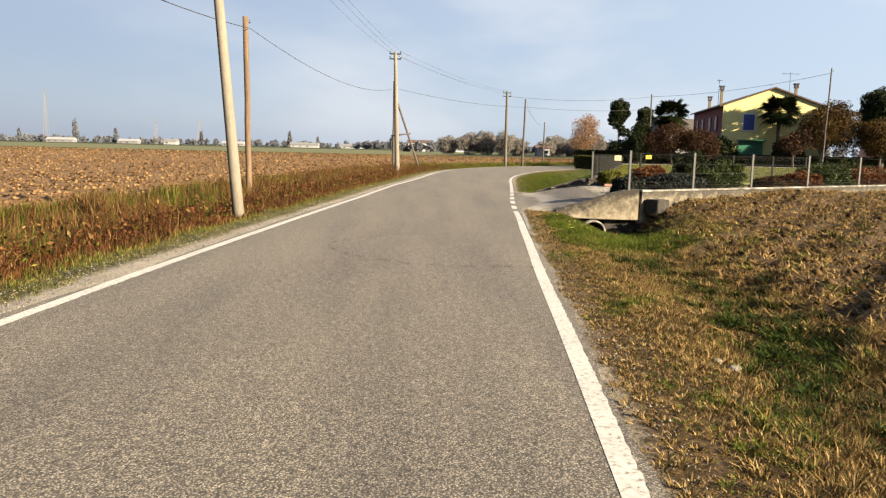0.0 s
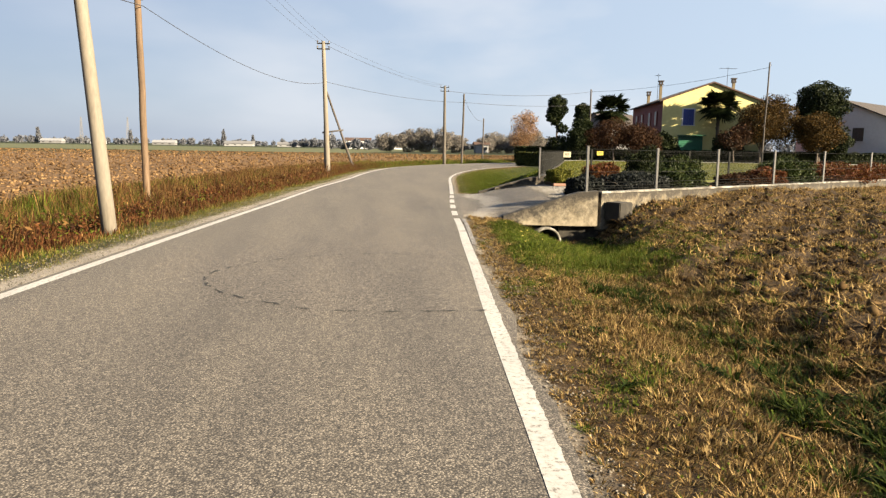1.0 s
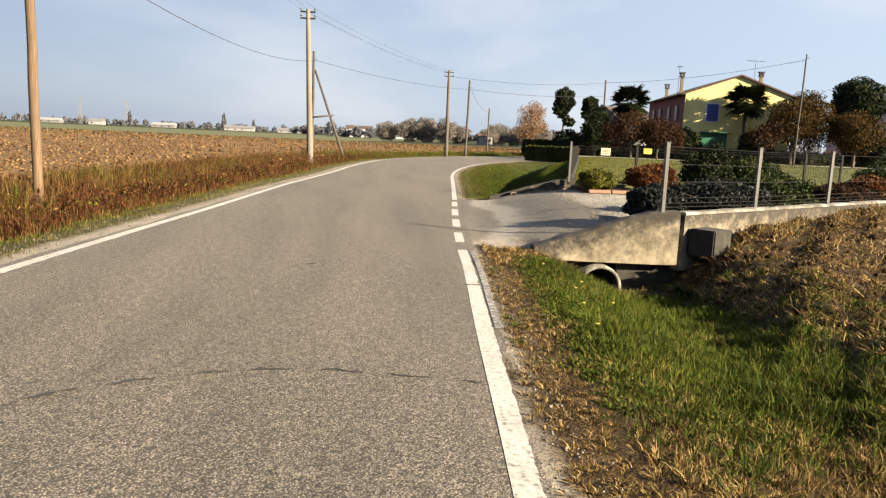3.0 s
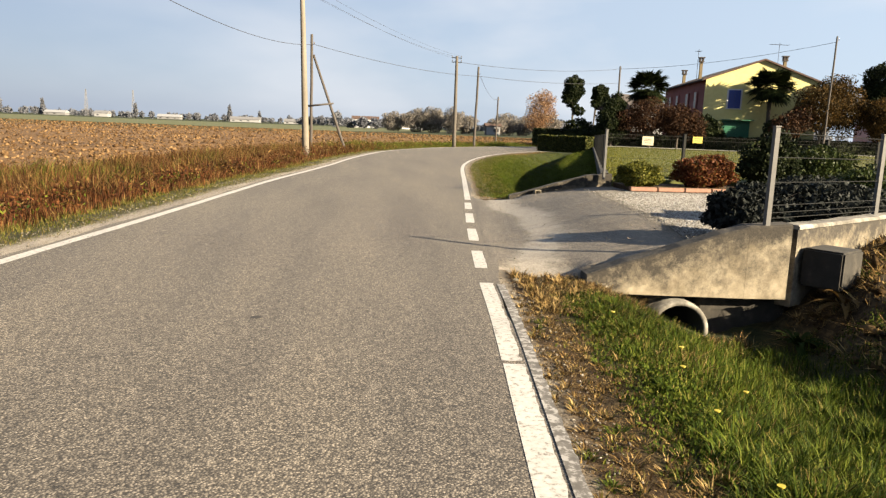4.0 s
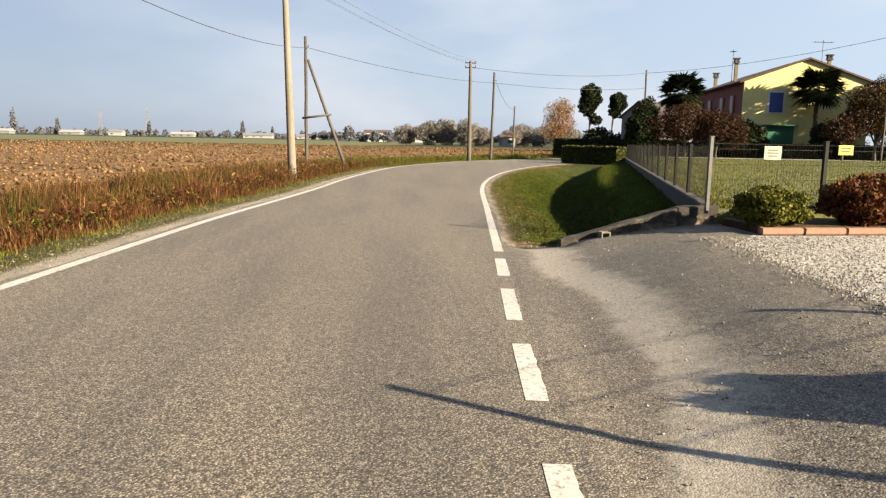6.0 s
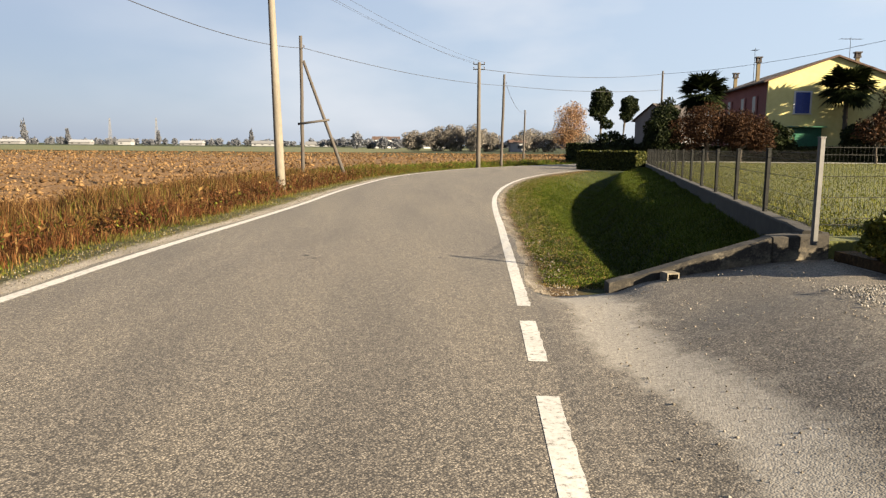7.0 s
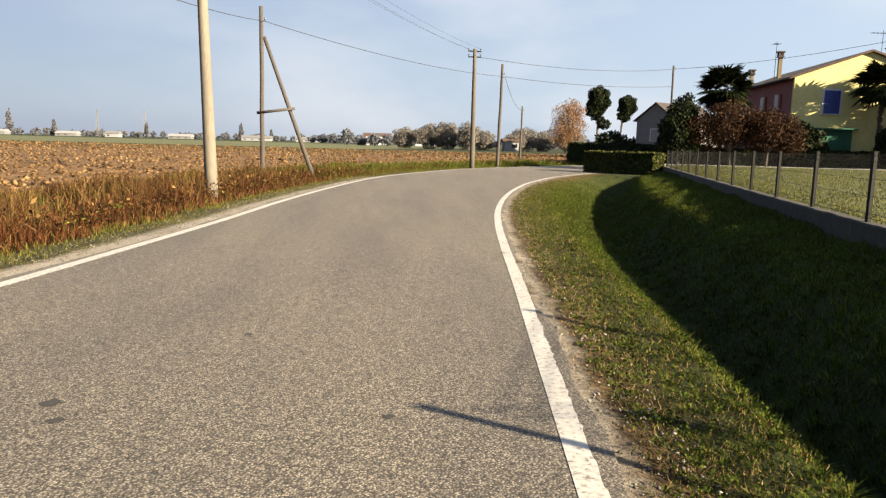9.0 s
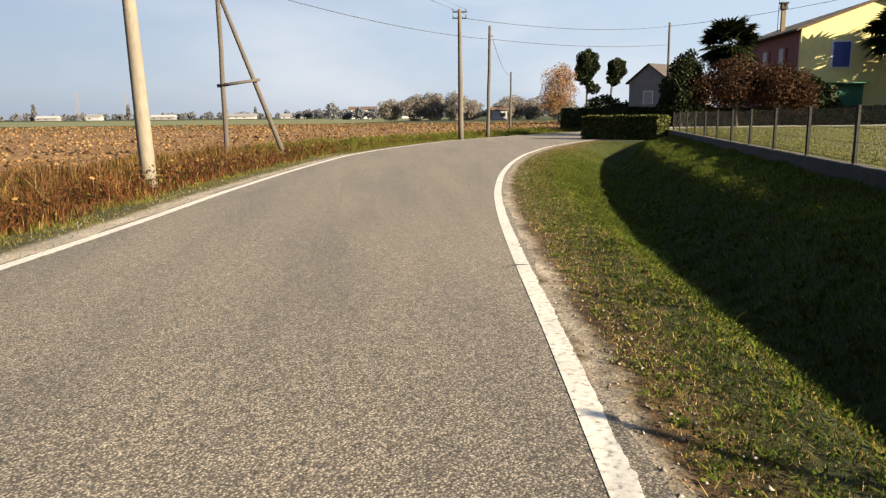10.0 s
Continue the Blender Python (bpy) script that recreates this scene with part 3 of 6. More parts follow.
RIGHT = [(-0.3, -14), (0.5, -4), (0.99, 2), (1.37, 6.2), (1.7, 10), (1.98, 12.9), (2.2, 15.3), (2.47, 18), (2.68, 20.5), (3.04, 24), (3.56, 28.4), (4.04, 32.6), (4.34, 35.2), (4.68, 38.3), (5.07, 41.4), (5.56, 44.5), (6.4, 48.6), (7.62, 53.3), (9.15, 58), (11.7, 64), (16.0, 71), (22, 78.2), (30, 85.2), (38, 90.5), (50, 97), (76, 107)]


def smooth_line(points, step=0.5):
    """A smooth curve through plan points, at even steps."""
    p = np.array(points, float)
    out = []
    for i in range(len(p) - 1):
        p0, p1, p2, p3 = p[max(i - 1, 0)], p[i], p[i + 1], p[min(i + 2, len(p) - 1)]
        n = max(2, int(np.linalg.norm(p2 - p1) / step))
        for k in range(n):
            t = k / n
            out.append(0.5 * (2 * p1 + (p2 - p0) * t + (2 * p0 - 5 * p1 + 4 * p2 - p3) * t * t + (3 * p1 - p0 - 3 * p2 + p3) * t ** 3))
    out.append(p[-1])
    return np.array(out)


LEFT_LINE, RIGHT_LINE = smooth_line(LEFT), smooth_line(RIGHT)


def offset_from(line, x, y):
    """Signed distance of plan points from a line (positive to its right), and the place along its y."""
    x, y = np.asarray(x, float), np.asarray(y, float)
    best = np.full(x.shape, 1e9)
    sign = np.ones(x.shape)
    a = line[:-1:2]
    b = np.vstack([line[2::2], line[-1:]])[: len(a)]
    for (ax, ay), (bx, by) in zip(a, b):
        dx, dy = bx - ax, by - ay
        l2 = dx * dx + dy * dy
        if l2 < 1e-9:
            continue
        t = np.clip(((x - ax) * dx + (y - ay) * dy) / l2, 0, 1)
        ex, ey = x - (ax + t * dx), y - (ay + t * dy)
        d = np.hypot(ex, ey)
        closer = d < best
        best = np.where(closer, d, best)
        sign = np.where(closer, np.where(ex * dy - ey * dx > 0, 1.0, -1.0), sign)
    return best * sign


def right_at(y):
    return np.interp(y, RIGHT_LINE[:, 1], RIGHT_LINE[:, 0])


def left_at(y):
    return np.interp(y, LEFT_LINE[:, 1], LEFT_LINE[:, 0])


def step01(a, b, v):
    t = np.clip((v - a) / (b - a), 0, 1)
    return t * t * (3 - 2 * t)


def lumps(x, y, k, seed=0.0):
    """A cheap rolling unevenness of about one unit, k per metre."""
    return (np.sin(x * k * 2.1 + seed) * np.cos(y * k * 1.7 - seed) + 0.6 * np.sin(x * k * 4.3 - y * k * 3.1 + 2 * seed) + 0.4 * np.cos(x * k * 7.9 + y * k * 6.7 + seed)) / 2




def fence_x(y):
    return np.interp(y, [28.9, 41.2, 53.1, 66.0, 80], [6.75, 10.46, 14.04, 17.9, 26])


def ground_z(x, y):
    """Height of the ground sheet: verges, ditches and fields."""
    x, y = np.asarray(x, float), np.asarray(y, float)
    dl = -offset_from(LEFT_LINE, x, y)
    dr = offset_from(RIGHT_LINE, x, y)
    z = np.full(x.shape, -0.09)
    # the left verge, its ditch and the ploughed field
    zl = -0.02 - 0.05 * step01(0.1, 0.9, dl) - 0.62 * step01(1.3, 3.2, dl) + 0.55 * step01(3.8, 5.6, dl)
    zl = zl + 0.05 * lumps(x, y, 0.9) * step01(0.5, 1.5, dl) + 0.10 * lumps(x, y, 1.5, 2.0) * step01(6, 8, dl) * (1 - step01(60, 120, dl))
    # the right verge, the ditch towards the culvert, the field
    near = step01(14.0, 19.2, y)
    deep = 0.16 + 0.40 * near
    mid = 1.9 + 0.75 * near
    zr = -0.02 - 0.04 * step01(0.1, 0.7, dr) - deep * step01(0.75 + 0.15 * near, mid, dr) + (deep + 0.06) * step01(mid + 0.2, mid + 1.7, dr)
    up = step01(3.0, 11.0, dr) * 0.34 * step01(4, 18, y)
    zr = zr + up + 0.045 * lumps(x, y, 1.0, 1.0) * step01(0.5, 1.6, dr) + 0.10 * lumps(x, y, 1.9, 3.0) * step01(2.0, 3.6, dr) + 0.065 * lumps(x, y, 4.1, 6.0) * step01(1.4, 3.0, dr)
    wall_d = (y - (20.12 + (x - 6.02) * 0.679)) * 0.827
    zr = zr + 0.20 * step01(-3.2, -0.3, wall_d) * step01(6.6, 8.0, x)
    # the ditch beside the lawn
    gap = np.maximum(fence_x(y) - right_at(y), 1.5)
    f = np.clip((x - right_at(y)) / gap, 0, 1.6)
    v0 = 1.15 / gap
    zd = -0.02 - 0.05 * step01(0.1 / gap, 0.7 / gap, f) - 0.92 * step01(v0, 0.53, f) + 1.0 * step01(0.51, 0.76, f) + 0.32 * np.clip((f - 0.72) / 0.26, 0, 1) + 0.06 * lumps(x, y, 1.2, 4.0) * step01(v0, v0 + 0.2, f)
    zd = np.where(y > 64, zd * (1 - step01(64, 67.5, y)) + 0.0 * zd, zd)
    far = step01(23.5, 25.0, y)
    zr = zr * (1 - far) + zd * far
    side = np.where(dl > -0.12, zl, np.where(dr > -0.12, zr, z))
    plot = (wall_d > 0.1) & (dr > 0.35) & (y > 20.42) & (y < 72) & ((y < 28.85) | (x > fence_x(y) + 0.14))
    side = np.where(plot, np.minimum(side, -0.62), side)
    side = np.where((dr > -0.3) & (y > 20.5) & (y < 28.8) & (x < 7), np.minimum(side, -0.14), side)
    off = step01(90, 110, y)
    return side * (1 - off) + np.where((dl > 0) | (dr > 0), -0.06, -0.09) * off


def spread(lo, hi, step, far, grow=1.18):
    c = list(np.arange(lo, hi + 1e-6, step))
    d, s = step, hi
    while s < far:
        d *= grow
        s += d
        c.append(s)
    d, s = step, lo
    while s > -far:
        d *= grow
        s -= d
        c.insert(0, s)
    return np.array(c)


# ---- ground ----
gx = spread(-12.0, 22.0, 0.22, 4000)
gy = spread(-3.0, 72.0, 0.25, 4000)
GX, GY = np.meshgrid(gx, gy)
GZ = ground_z(GX, GY)
nx, ny = len(gx), len(gy)
idx = np.arange(nx * ny).reshape(ny, nx)
gf = np.stack([idx[:-1, :-1], idx[:-1, 1:], idx[1:, 1:], idx[1:, :-1]], -1).reshape(-1, 4)
ground = sheet("ground", np.stack([GX, GY, GZ], -1).reshape(-1, 3), gf, M_GROUND, smooth=True)
g_dl, g_dr = -offset_from(LEFT_LINE, GX, GY), offset_from(RIGHT_LINE, GX, GY)
g_left = np.where(g_dl > 0, 0.95 * (1 - step01(0.42, 0.92, g_dl)), 0)
g_right = np.where(g_dr > 0, 0.8 * (1 - step01(0.10, 0.34 + 0.04 * step01(19, 21, GY), g_dr)), 0)
g_green = np.where(g_dr > 0, step01(0.5, 0.9, g_dr) * np.maximum(step01(25, 29, GY), step01(12.5, 16, GY) * (1 - step01(2.8, 3.6, g_dr))), 0)
g_green = np.maximum(g_green, np.where(g_dl > 0, step01(0.4, 0.8, g_dl) * (1 - step01(1.2, 1.9, g_dl)) * 0.7, 0))
g_green = np.maximum(g_green, step01(100, 140, GY) * step01(-40, 10, GX) * (g_dr > 0))
g_mead = step01(110, 150, GY) * (g_dl > 0) * step01(0.6, 1.2, g_dl)
g_plough = np.where(g_dl > 0, step01(4.2, 5.6, g_dl), 0) * (1 - g_mead)
g_green = np.maximum(g_green, g_mead)
cover(ground, np.stack([np.maximum(g_left, g_right), g_green, g_plough], -1).reshape(-1, 3))
tagged(ground, "brown earth ground with verges, ditches and flat fields", "ground", kind="structure")


# ---- road ----
def ribbon(a, b, z_of, rows=1):
    """A strip between two lines of equal length."""
    n = len(a)
    v = []
    for k in range(rows + 1):
        t = k / rows
        p = a * (1 - t) + b * t
        v.append(np.column_stack([p, np.full(n, z_of(t))]))
    v = np.concatenate(v)
    f = []
    for k in range(rows):
        i = np.arange(n - 1)
        f.append(np.stack([k * n + i, (k + 1) * n + i, (k + 1) * n + i + 1, k * n + i + 1], 1))
    return v, np.concatenate(f)


def resample(line, n):
    d = np.concatenate([[0], np.cumsum(np.linalg.norm(np.diff(line, axis=0), axis=1))])
    u = np.linspace(0, d[-1], n)
    return np.column_stack([np.interp(u, d, line[:, 0]), np.interp(u, d, line[:, 1])])


def shifted(line, d):
    """A line moved sideways, to its right."""
    t = np.gradient(line, axis=0)
    t /= np.linalg.norm(t, axis=1, keepdims=True)
    return line + np.column_stack([t[:, 1], -t[:, 0]]) * d


LN, RN = resample(LEFT_LINE, 420), resample(RIGHT_LINE, 420)
edge_rng = np.random.default_rng(5)
rag_l = np.convolve(edge_rng.normal(0, 0.08, 430), np.ones(4) / 4, "same")[:420, None]
rag_r = np.convolve(edge_rng.normal(0, 0.08, 430), np.ones(4) / 4, "same")[:420, None]
rag_r = np.where((RN[:, 1:] > 20.3) & (RN[:, 1:] < 29.0), np.abs(rag_r) + 0.02, rag_r)
road_v, road_f = ribbon(shifted(LN, -0.17) + rag_l, shifted(RN, 0.13) + rag_r, lambda t: 0.0 if 0.02 < t < 0.98 else -0.003, 28)
level = (road_v[:, 1] > 20.6) & (road_v[:, 1] < 28.6) & (road_v[:, 0] > right_at(road_v[:, 1]) - 0.3)
road_v[level, 2] = 0.0
road = sheet("road", road_v, road_f, M_ASPHALT, smooth=True)
tagged(road, "worn grey asphalt country road with exposed aggregate", "road", kind="structure")


def line_piece(name, line, y0, y1, width, parent, ragged=0.0, seed=1, material=None):
    keep = resample(line, 2600)
    keep = keep[(keep[:, 1] >= y0) & (keep[:, 1] <= y1)]
    rng = np.random.default_rng(seed)
    r = rng.normal(0, ragged, (len(keep), 1)) if ragged else 0
    v, f = ribbon(shifted(keep, -width / 2), shifted(keep, width / 2) + r, lambda t: 0.0025)
    return sheet(name, v, f, material or M_PAINT, parent)


marking = thing("road_marking", 0, 0, 0, "worn white painted edge lines on the asphalt", "road marking", kind="structure")
line_piece("edge_line", LEFT_LINE, -10, 110, 0.15, marking, 0.004, 2)
line_piece("edge_line", RIGHT_LINE, -10, 17.1, 0.145, marking, 0.005, 3)
line_piece("edge_line", RIGHT_LINE + [-0.01, 0], 17.14, 19.68, 0.135, marking, 0.006, 6)
line_piece("old_line", RIGHT_LINE + [0.135, 0], 15.2, 19.6, 0.075, marking, 0.006, 7, M_OLDPAINT)
line_piece("edge_line", RIGHT_LINE, 28.25, 100, 0.13, marking, 0.006, 4)
for y0, y1 in ((20.4, 21.62), (22.42, 23.65), (24.35, 25.75), (26.42, 27.7)):
    line_piece("dash", RIGHT_LINE + [-0.005, 0], y0, y1, 0.14, marking, 0.004, 5)

# ---- the raised plot beside the road ----
def slab(name, outline, z_top, z_low, material, label, category, parent=None):
    """A flat raised piece of ground with sides."""
    bm = bmesh.new()
    top = [bm.verts.new((x, y, z_top)) for x, y in outline]
    low = [bm.verts.new((x, y, z_low)) for x, y in outline]
    bm.faces.new(top)
    n = len(top)
    for i in range(n):
        bm.faces.new((top[i], low[i], low[(i + 1) % n], top[(i + 1) % n]))
    bmesh.ops.recalc_face_normals(bm, faces=bm.faces[:])
    ob = part(name, bm, material, parent)
    return tagged(ob, label, category, kind="structure")


PLOT_Z = 0.52
slab("lawn", [(6.95, 29.05), (12, 28.9), (30, 40), (75, 56), (75, 68), (19.5, 72.5), (18.0, 66)], PLOT_Z, -0.8, M_LAWN, "mown green lawn behind the wire fence", "lawn")
slab("gravel_yard", [(5.36, 20.42), (6.2, 20.5), (36.0, 40.7), (30, 39.9), (12, 28.8), (6.96, 28.93), (6.9, 27.75), (6.12, 26.75), (6.0, 26.0), (5.78, 24.0)], 0.335, -0.8, M_GRAVEL, "pale gravel yard inside the entrance", "yard")
slab("path", [(19.5, 72.6), (75, 68.1), (75, 71.5), (20.5, 76)], PLOT_Z + 0.01, -0.6, M_PATH, "pale concrete drive in front of the house", "path")
slab("garden_ground", [(20.6, 76.1), (75, 71.6), (110, 80), (110, 135), (44, 102)], PLOT_Z - 0.02, -0.6, M_LAWN, "garden ground round the houses", "ground")


def drive_z(u):
    return -0.006 + 0.012 * float(step01(0.0, 0.06, u)) + 0.329 * float(step01(0.10, 1.0, u))


def driveway():
    """A ramp of old asphalt from the road edge up to the yard."""
    n_u, n_v = 40, 44
    v, f, c = [], [], []
    for j in range(n_v + 1):
        y = 20.34 + (29.0 - 20.34) * j / n_v
        x0 = float(right_at(y)) + 0.03
        x1 = 5.35 + 0.115 * (y - 20.34) + 0.66 * float(step01(26.6, 27.8, y))
        for i in range(n_u + 1):
            u = i / n_u
            x = x0 + (x1 - x0) * u
            drop = 0.07 * float(step01(28.2, 29.0, y)) * (1 - float(step01(0.29, 0.40, u))) + 0.11 * (1 - float(step01(20.34, 21.0, y))) * (1 - float(step01(0.36, 0.48, u)))
            low = 0.55 + 0.45 * float(step01(20.34, 23.5, y))
            v.append((x, y, drive_z(u) * (low if u > 0.1 else 1) + 0.006 * float(lumps(x, y, 1.3)) * (u > 0.1) - drop * float(step01(0.0, 0.12, u))))
            mid = 0.55 + 0.42 * float(step01(20.5, 23.2, y)) * (1 - float(step01(24.2, 27.6, y))) + 0.05 * math.sin(y * 2.3)
            wide = 0.30 if x - x0 < mid else 0.62
            d = 1 - min(1, abs(x - x0 - mid) / wide)
            near = 1 - float(step01(20.4, 21.3, y))
            c.append((max((0.85 + 0.3 * float(step01(23, 26, y))) * float(step01(0, 0.85, d)), 0.55 * near * (1 - float(step01(0.4, 1.2, x - x0)))), 0, 0))
    for j in range(n_v):
        for i in range(n_u):
            a = j * (n_u + 1) + i
            f.append((a, a + 1, a + n_u + 2, a + n_u + 1))
    for j in (0, n_v):
        row = [j * (n_u + 1) + i for i in range(n_u + 1)]
        low = []
        for r in row:
            low.append(len(v))
            v.append((v[r][0], v[r][1], -0.16 if j == 0 else -1.2))
            c.append((0, 0, 0))
        for i in range(n_u):
            f.append((row[i], low[i], low[i + 1], row[i + 1]) if j == 0 else (row[i], row[i + 1], low[i + 1], low[i]))
    ob = sheet("driveway", v, f, M_APRON)
    cover(ob, c)
    return tagged(ob, "old dark asphalt driveway ramp with a drift of pale dust", "driveway", kind="structure")


driveway()


# ---- walls at the culvert ----
def wall_piece(parent, name, a, b, thick, z0a, z1a, z0b, z1b, material, cap=0.0):
    """A straight wall from a to b whose top and foot may slope."""
    a, b = Vector(a), Vector(b)
    d = (b - a).normalized()
    nrm = Vector((d.y, -d.x)) * thick / 2
    bm = bmesh.new()
    n = max(2, int((b - a).length / 0.14))
    rows = []
    for i in range(n + 1):
        t = i / n
        p = a.lerp(b, t)
        wear = 0.010 * float(lumps(np.array(p.x), np.array(p.y), 3.1))
        lo, hi = z0a + (z0b - z0a) * t, z1a + (z1b - z1a) * t + wear
        h1 = max(lo + 0.01, hi - 0.24)
        h2 = max(lo + 0.02, hi - 0.07)
        prof = ((1, lo), (1, h1), (1, h2), (1, hi - 0.02), (0.82, hi), (-0.82, hi), (-1, hi - 0.02), (-1, h2), (-1, h1), (-1, lo))
        rows.append([bm.verts.new((p.x + s * nrm.x, p.y + s * nrm.y, z)) for s, z in prof])
    for r0, r1 in zip(rows, rows[1:]):
        for k in range(10):
            bm.faces.new((r0[k], r0[(k + 1) % 10], r1[(k + 1) % 10], r1[k]))
    bm.faces.new(rows[0][::-1])
    bm.faces.new(rows[-1])
    bmesh.ops.recalc_face_normals(bm, faces=bm.faces[:])
    ob = part(name, bm, material, parent)
    cover(ob, [(w, 0, 0) for _ in range(n + 1) for w in (0.12, 0.56, 0.92, 1.0, 1.0, 1.0, 1.0, 0.92, 0.56, 0.12)])
    return ob


headwall = thing("headwall", 0, 0, 0, "sloping weathered concrete headwall over the culvert", "wall", kind="structure")
wall_piece(headwall, "wall", (3.75, 20.16), (5.5, 20.12), 0.27, -0.17, 0.03, -0.20, 0.595, M_HEADWALL)
wall_piece(headwall, "wall", (5.502, 20.12), (5.98, 20.11), 0.27, -0.20, 0.597, -0.20, 0.63, M_HEADWALL)
# Dark pieces fill in the shadowed, dirty hollow around the pipe.
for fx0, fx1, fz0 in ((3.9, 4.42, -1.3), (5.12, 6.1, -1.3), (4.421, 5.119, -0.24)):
    wall_piece(headwall, "shaded_footing", (fx0, 20.31), (fx1, 20.29), 0.22, fz0, -0.165, fz0, -0.19, M_DARKWALL)

field_wall = thing("field_wall", 0, 0, 0, "long low weathered concrete fence wall beside the field", "wall", kind="structure")
wall_piece(field_wall, "wall", (6.02, 20.12), (36.0, 40.5), 0.2, -0.3, 0.565, -0.3, 0.565, M_HEADWALL)
wall_piece(field_wall, "coping", (6.02, 20.12), (36.0, 40.5), 0.23, 0.568, 0.61, 0.568, 0.61, M_MOTTLED)

headwall2 = thing("headwall", 0, 0, 0, "low sloping concrete headwall blotched with dark lichen", "wall", kind="structure")
wall_piece(headwall2, "wall", (4.62, 29.2), (6.35, 29.1), 0.22, -1.2, 0.05, -1.2, 0.565, M_HEADWALL)
wall_piece(headwall2, "wall", (6.352, 29.1), (6.95, 29.07), 0.24, -1.2, 0.567, -1.2, 0.62, M_HEADWALL)

lawn_wall = thing("lawn_wall", 0, 0, 0, "long low concrete fence wall above the ditch, coloured dark as in shade", "wall", kind="structure")
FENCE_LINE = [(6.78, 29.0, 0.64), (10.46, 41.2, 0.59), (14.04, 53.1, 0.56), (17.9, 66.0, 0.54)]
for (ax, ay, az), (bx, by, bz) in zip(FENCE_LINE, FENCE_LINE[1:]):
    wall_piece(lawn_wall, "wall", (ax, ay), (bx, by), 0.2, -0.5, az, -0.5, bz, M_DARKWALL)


def culvert_pipe(x, y, z, r, length, label):
    """A concrete ring pipe lying along y."""
    bm = bmesh.new()
    n = 28
    loops = []
    for yy, rr in ((0, r), (0, r * 0.84), (length, r * 0.84), (length, r)):
        loops.append([bm.verts.new((rr * math.cos(2 * math.pi * k / n), yy, rr * math.sin(2 * math.pi * k / n))) for k in range(n)])
    for l0, l1 in zip(loops, loops[1:] + loops[:1]):
        for k in range(n):
            bm.faces.new((l0[k], l0[(k + 1) % n], l1[(k + 1) % n], l1[k]))
    bmesh.ops.recalc_face_normals(bm, faces=bm.faces[:])
    for f in bm.faces:
        c = f.calc_center_median()
        f.smooth = True
        f.material_index = 1 if math.hypot(c.x, c.z) < r * 0.88 else 0
    ob = part("culvert_pipe", bm, M_MOTTLED)
    ob.data.materials.append(M_BORESHADE)
    ob.matrix_world = pose(x, y, z)
    return tagged(ob, label, "pipe")


culvert_pipe(4.77, 19.93, -0.56, 0.34, 9.2, "round concrete culvert pipe under the driveway")

# The block's dark colour stands for the shadowed hollow at the wall's end.
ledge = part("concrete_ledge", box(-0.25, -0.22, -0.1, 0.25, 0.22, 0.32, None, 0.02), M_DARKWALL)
ledge.matrix_world = pose(6.50, 20.02, 0.05, 0, 0, 34)
tagged(ledge, "concrete ledge against the field wall, coloured dark for a shaded hollow", "concrete block")


def hollow_block(x, y, z, rz):
    bm = bmesh.new()
    s, w = 0.072, 0.016
    add_box(bm, -s, -s, 0, s, s, w)
    add_box(bm, -s, -s, 2 * s - w, s, s, 2 * s)
    add_box(bm, -s, -s, w, -s + w, s, 2 * s - w)
    add_box(bm, s - w, -s, w, s, s, 2 * s - w)
    add_box(bm, -s + w, s - 0.05, w, s - w, s, 2 * s - w)
    ob = part("hollow_block", bm, M_CONCRETE)
    ob.matrix_world = pose(x, y, z, 0, 0, rz)
    return tagged(ob, "small square hollow concrete block on the headwall", "concrete block")


hollow_block(5.22, 28.95, 0.06, 10)


# ---- fences ----
def wire_panel(name, a, b, z0, z1, spacing, parent, rails, material=None):
    """A panel of thin upright wires with cross wires, from a to b."""
    a, b = Vector(a), Vector(b)
    ln = (b - a).length
    d = (b - a).normalized()
    nrm = Vector((d.y, -d.x))
    n = int(ln / spacing)
    vs, fs = [], []

    def bar(p0, p1, za0, za1, t):
        k = len(vs)
        for p, z in ((p0, za0), (p1, za1)):
            for s, q in ((-1, -1), (1, -1), (1, 1), (-1, 1)):
                if abs(za1 - za0) > 0.3 and (p0 - p1).length < 1e-6:
                    vs.append((p.x + d.x * t * s + nrm.x * t * q, p.y + d.y * t * s + nrm.y * t * q, z))
                else:
                    vs.append((p.x + nrm.x * t * s, p.y + nrm.y * t * s, z + t * q))
        for i in range(4):
            fs.append((k + i, k + (i + 1) % 4, k + 4 + (i + 1) % 4, k + 4 + i))

    for i in range(n + 1):
        p = a + d * (ln * i / n)
        bar(p, p, z0, z1, 0.0012)
    for h in rails:
        bar(a, b, z0 + (z1 - z0) * h, z0 + (z1 - z0) * h, 0.003)
    return tagged(sheet(name, vs, fs, material or M_DARKSTEEL, parent), kind="stuff")


def post(parent, x, y, z0, z1, material, r=0.028):
    bm = bmesh.new()
    add_box(bm, x - r, y - r, z0 - 0.1, x + r, y + r, z1, None, 0.006)
    p = part("post", bm, material, parent)
    part("cap", box(x - r - 0.004, y - r - 0.004, z1, x + r + 0.004, y + r + 0.004, z1 + 0.012), material, p)
    return p


def run_points(line, spacing):
    pts = np.array(line, float)
    d = np.concatenate([[0], np.cumsum(np.linalg.norm(np.diff(pts[:, :2], axis=0), axis=1))])
    u = np.linspace(0, d[-1], int(round(d[-1] / spacing)) + 1)
    return np.column_stack([np.interp(u, d, pts[:, k]) for k in range(3)])


RIBS = (0.03, 0.10, 0.36, 0.62, 0.88, 0.97)
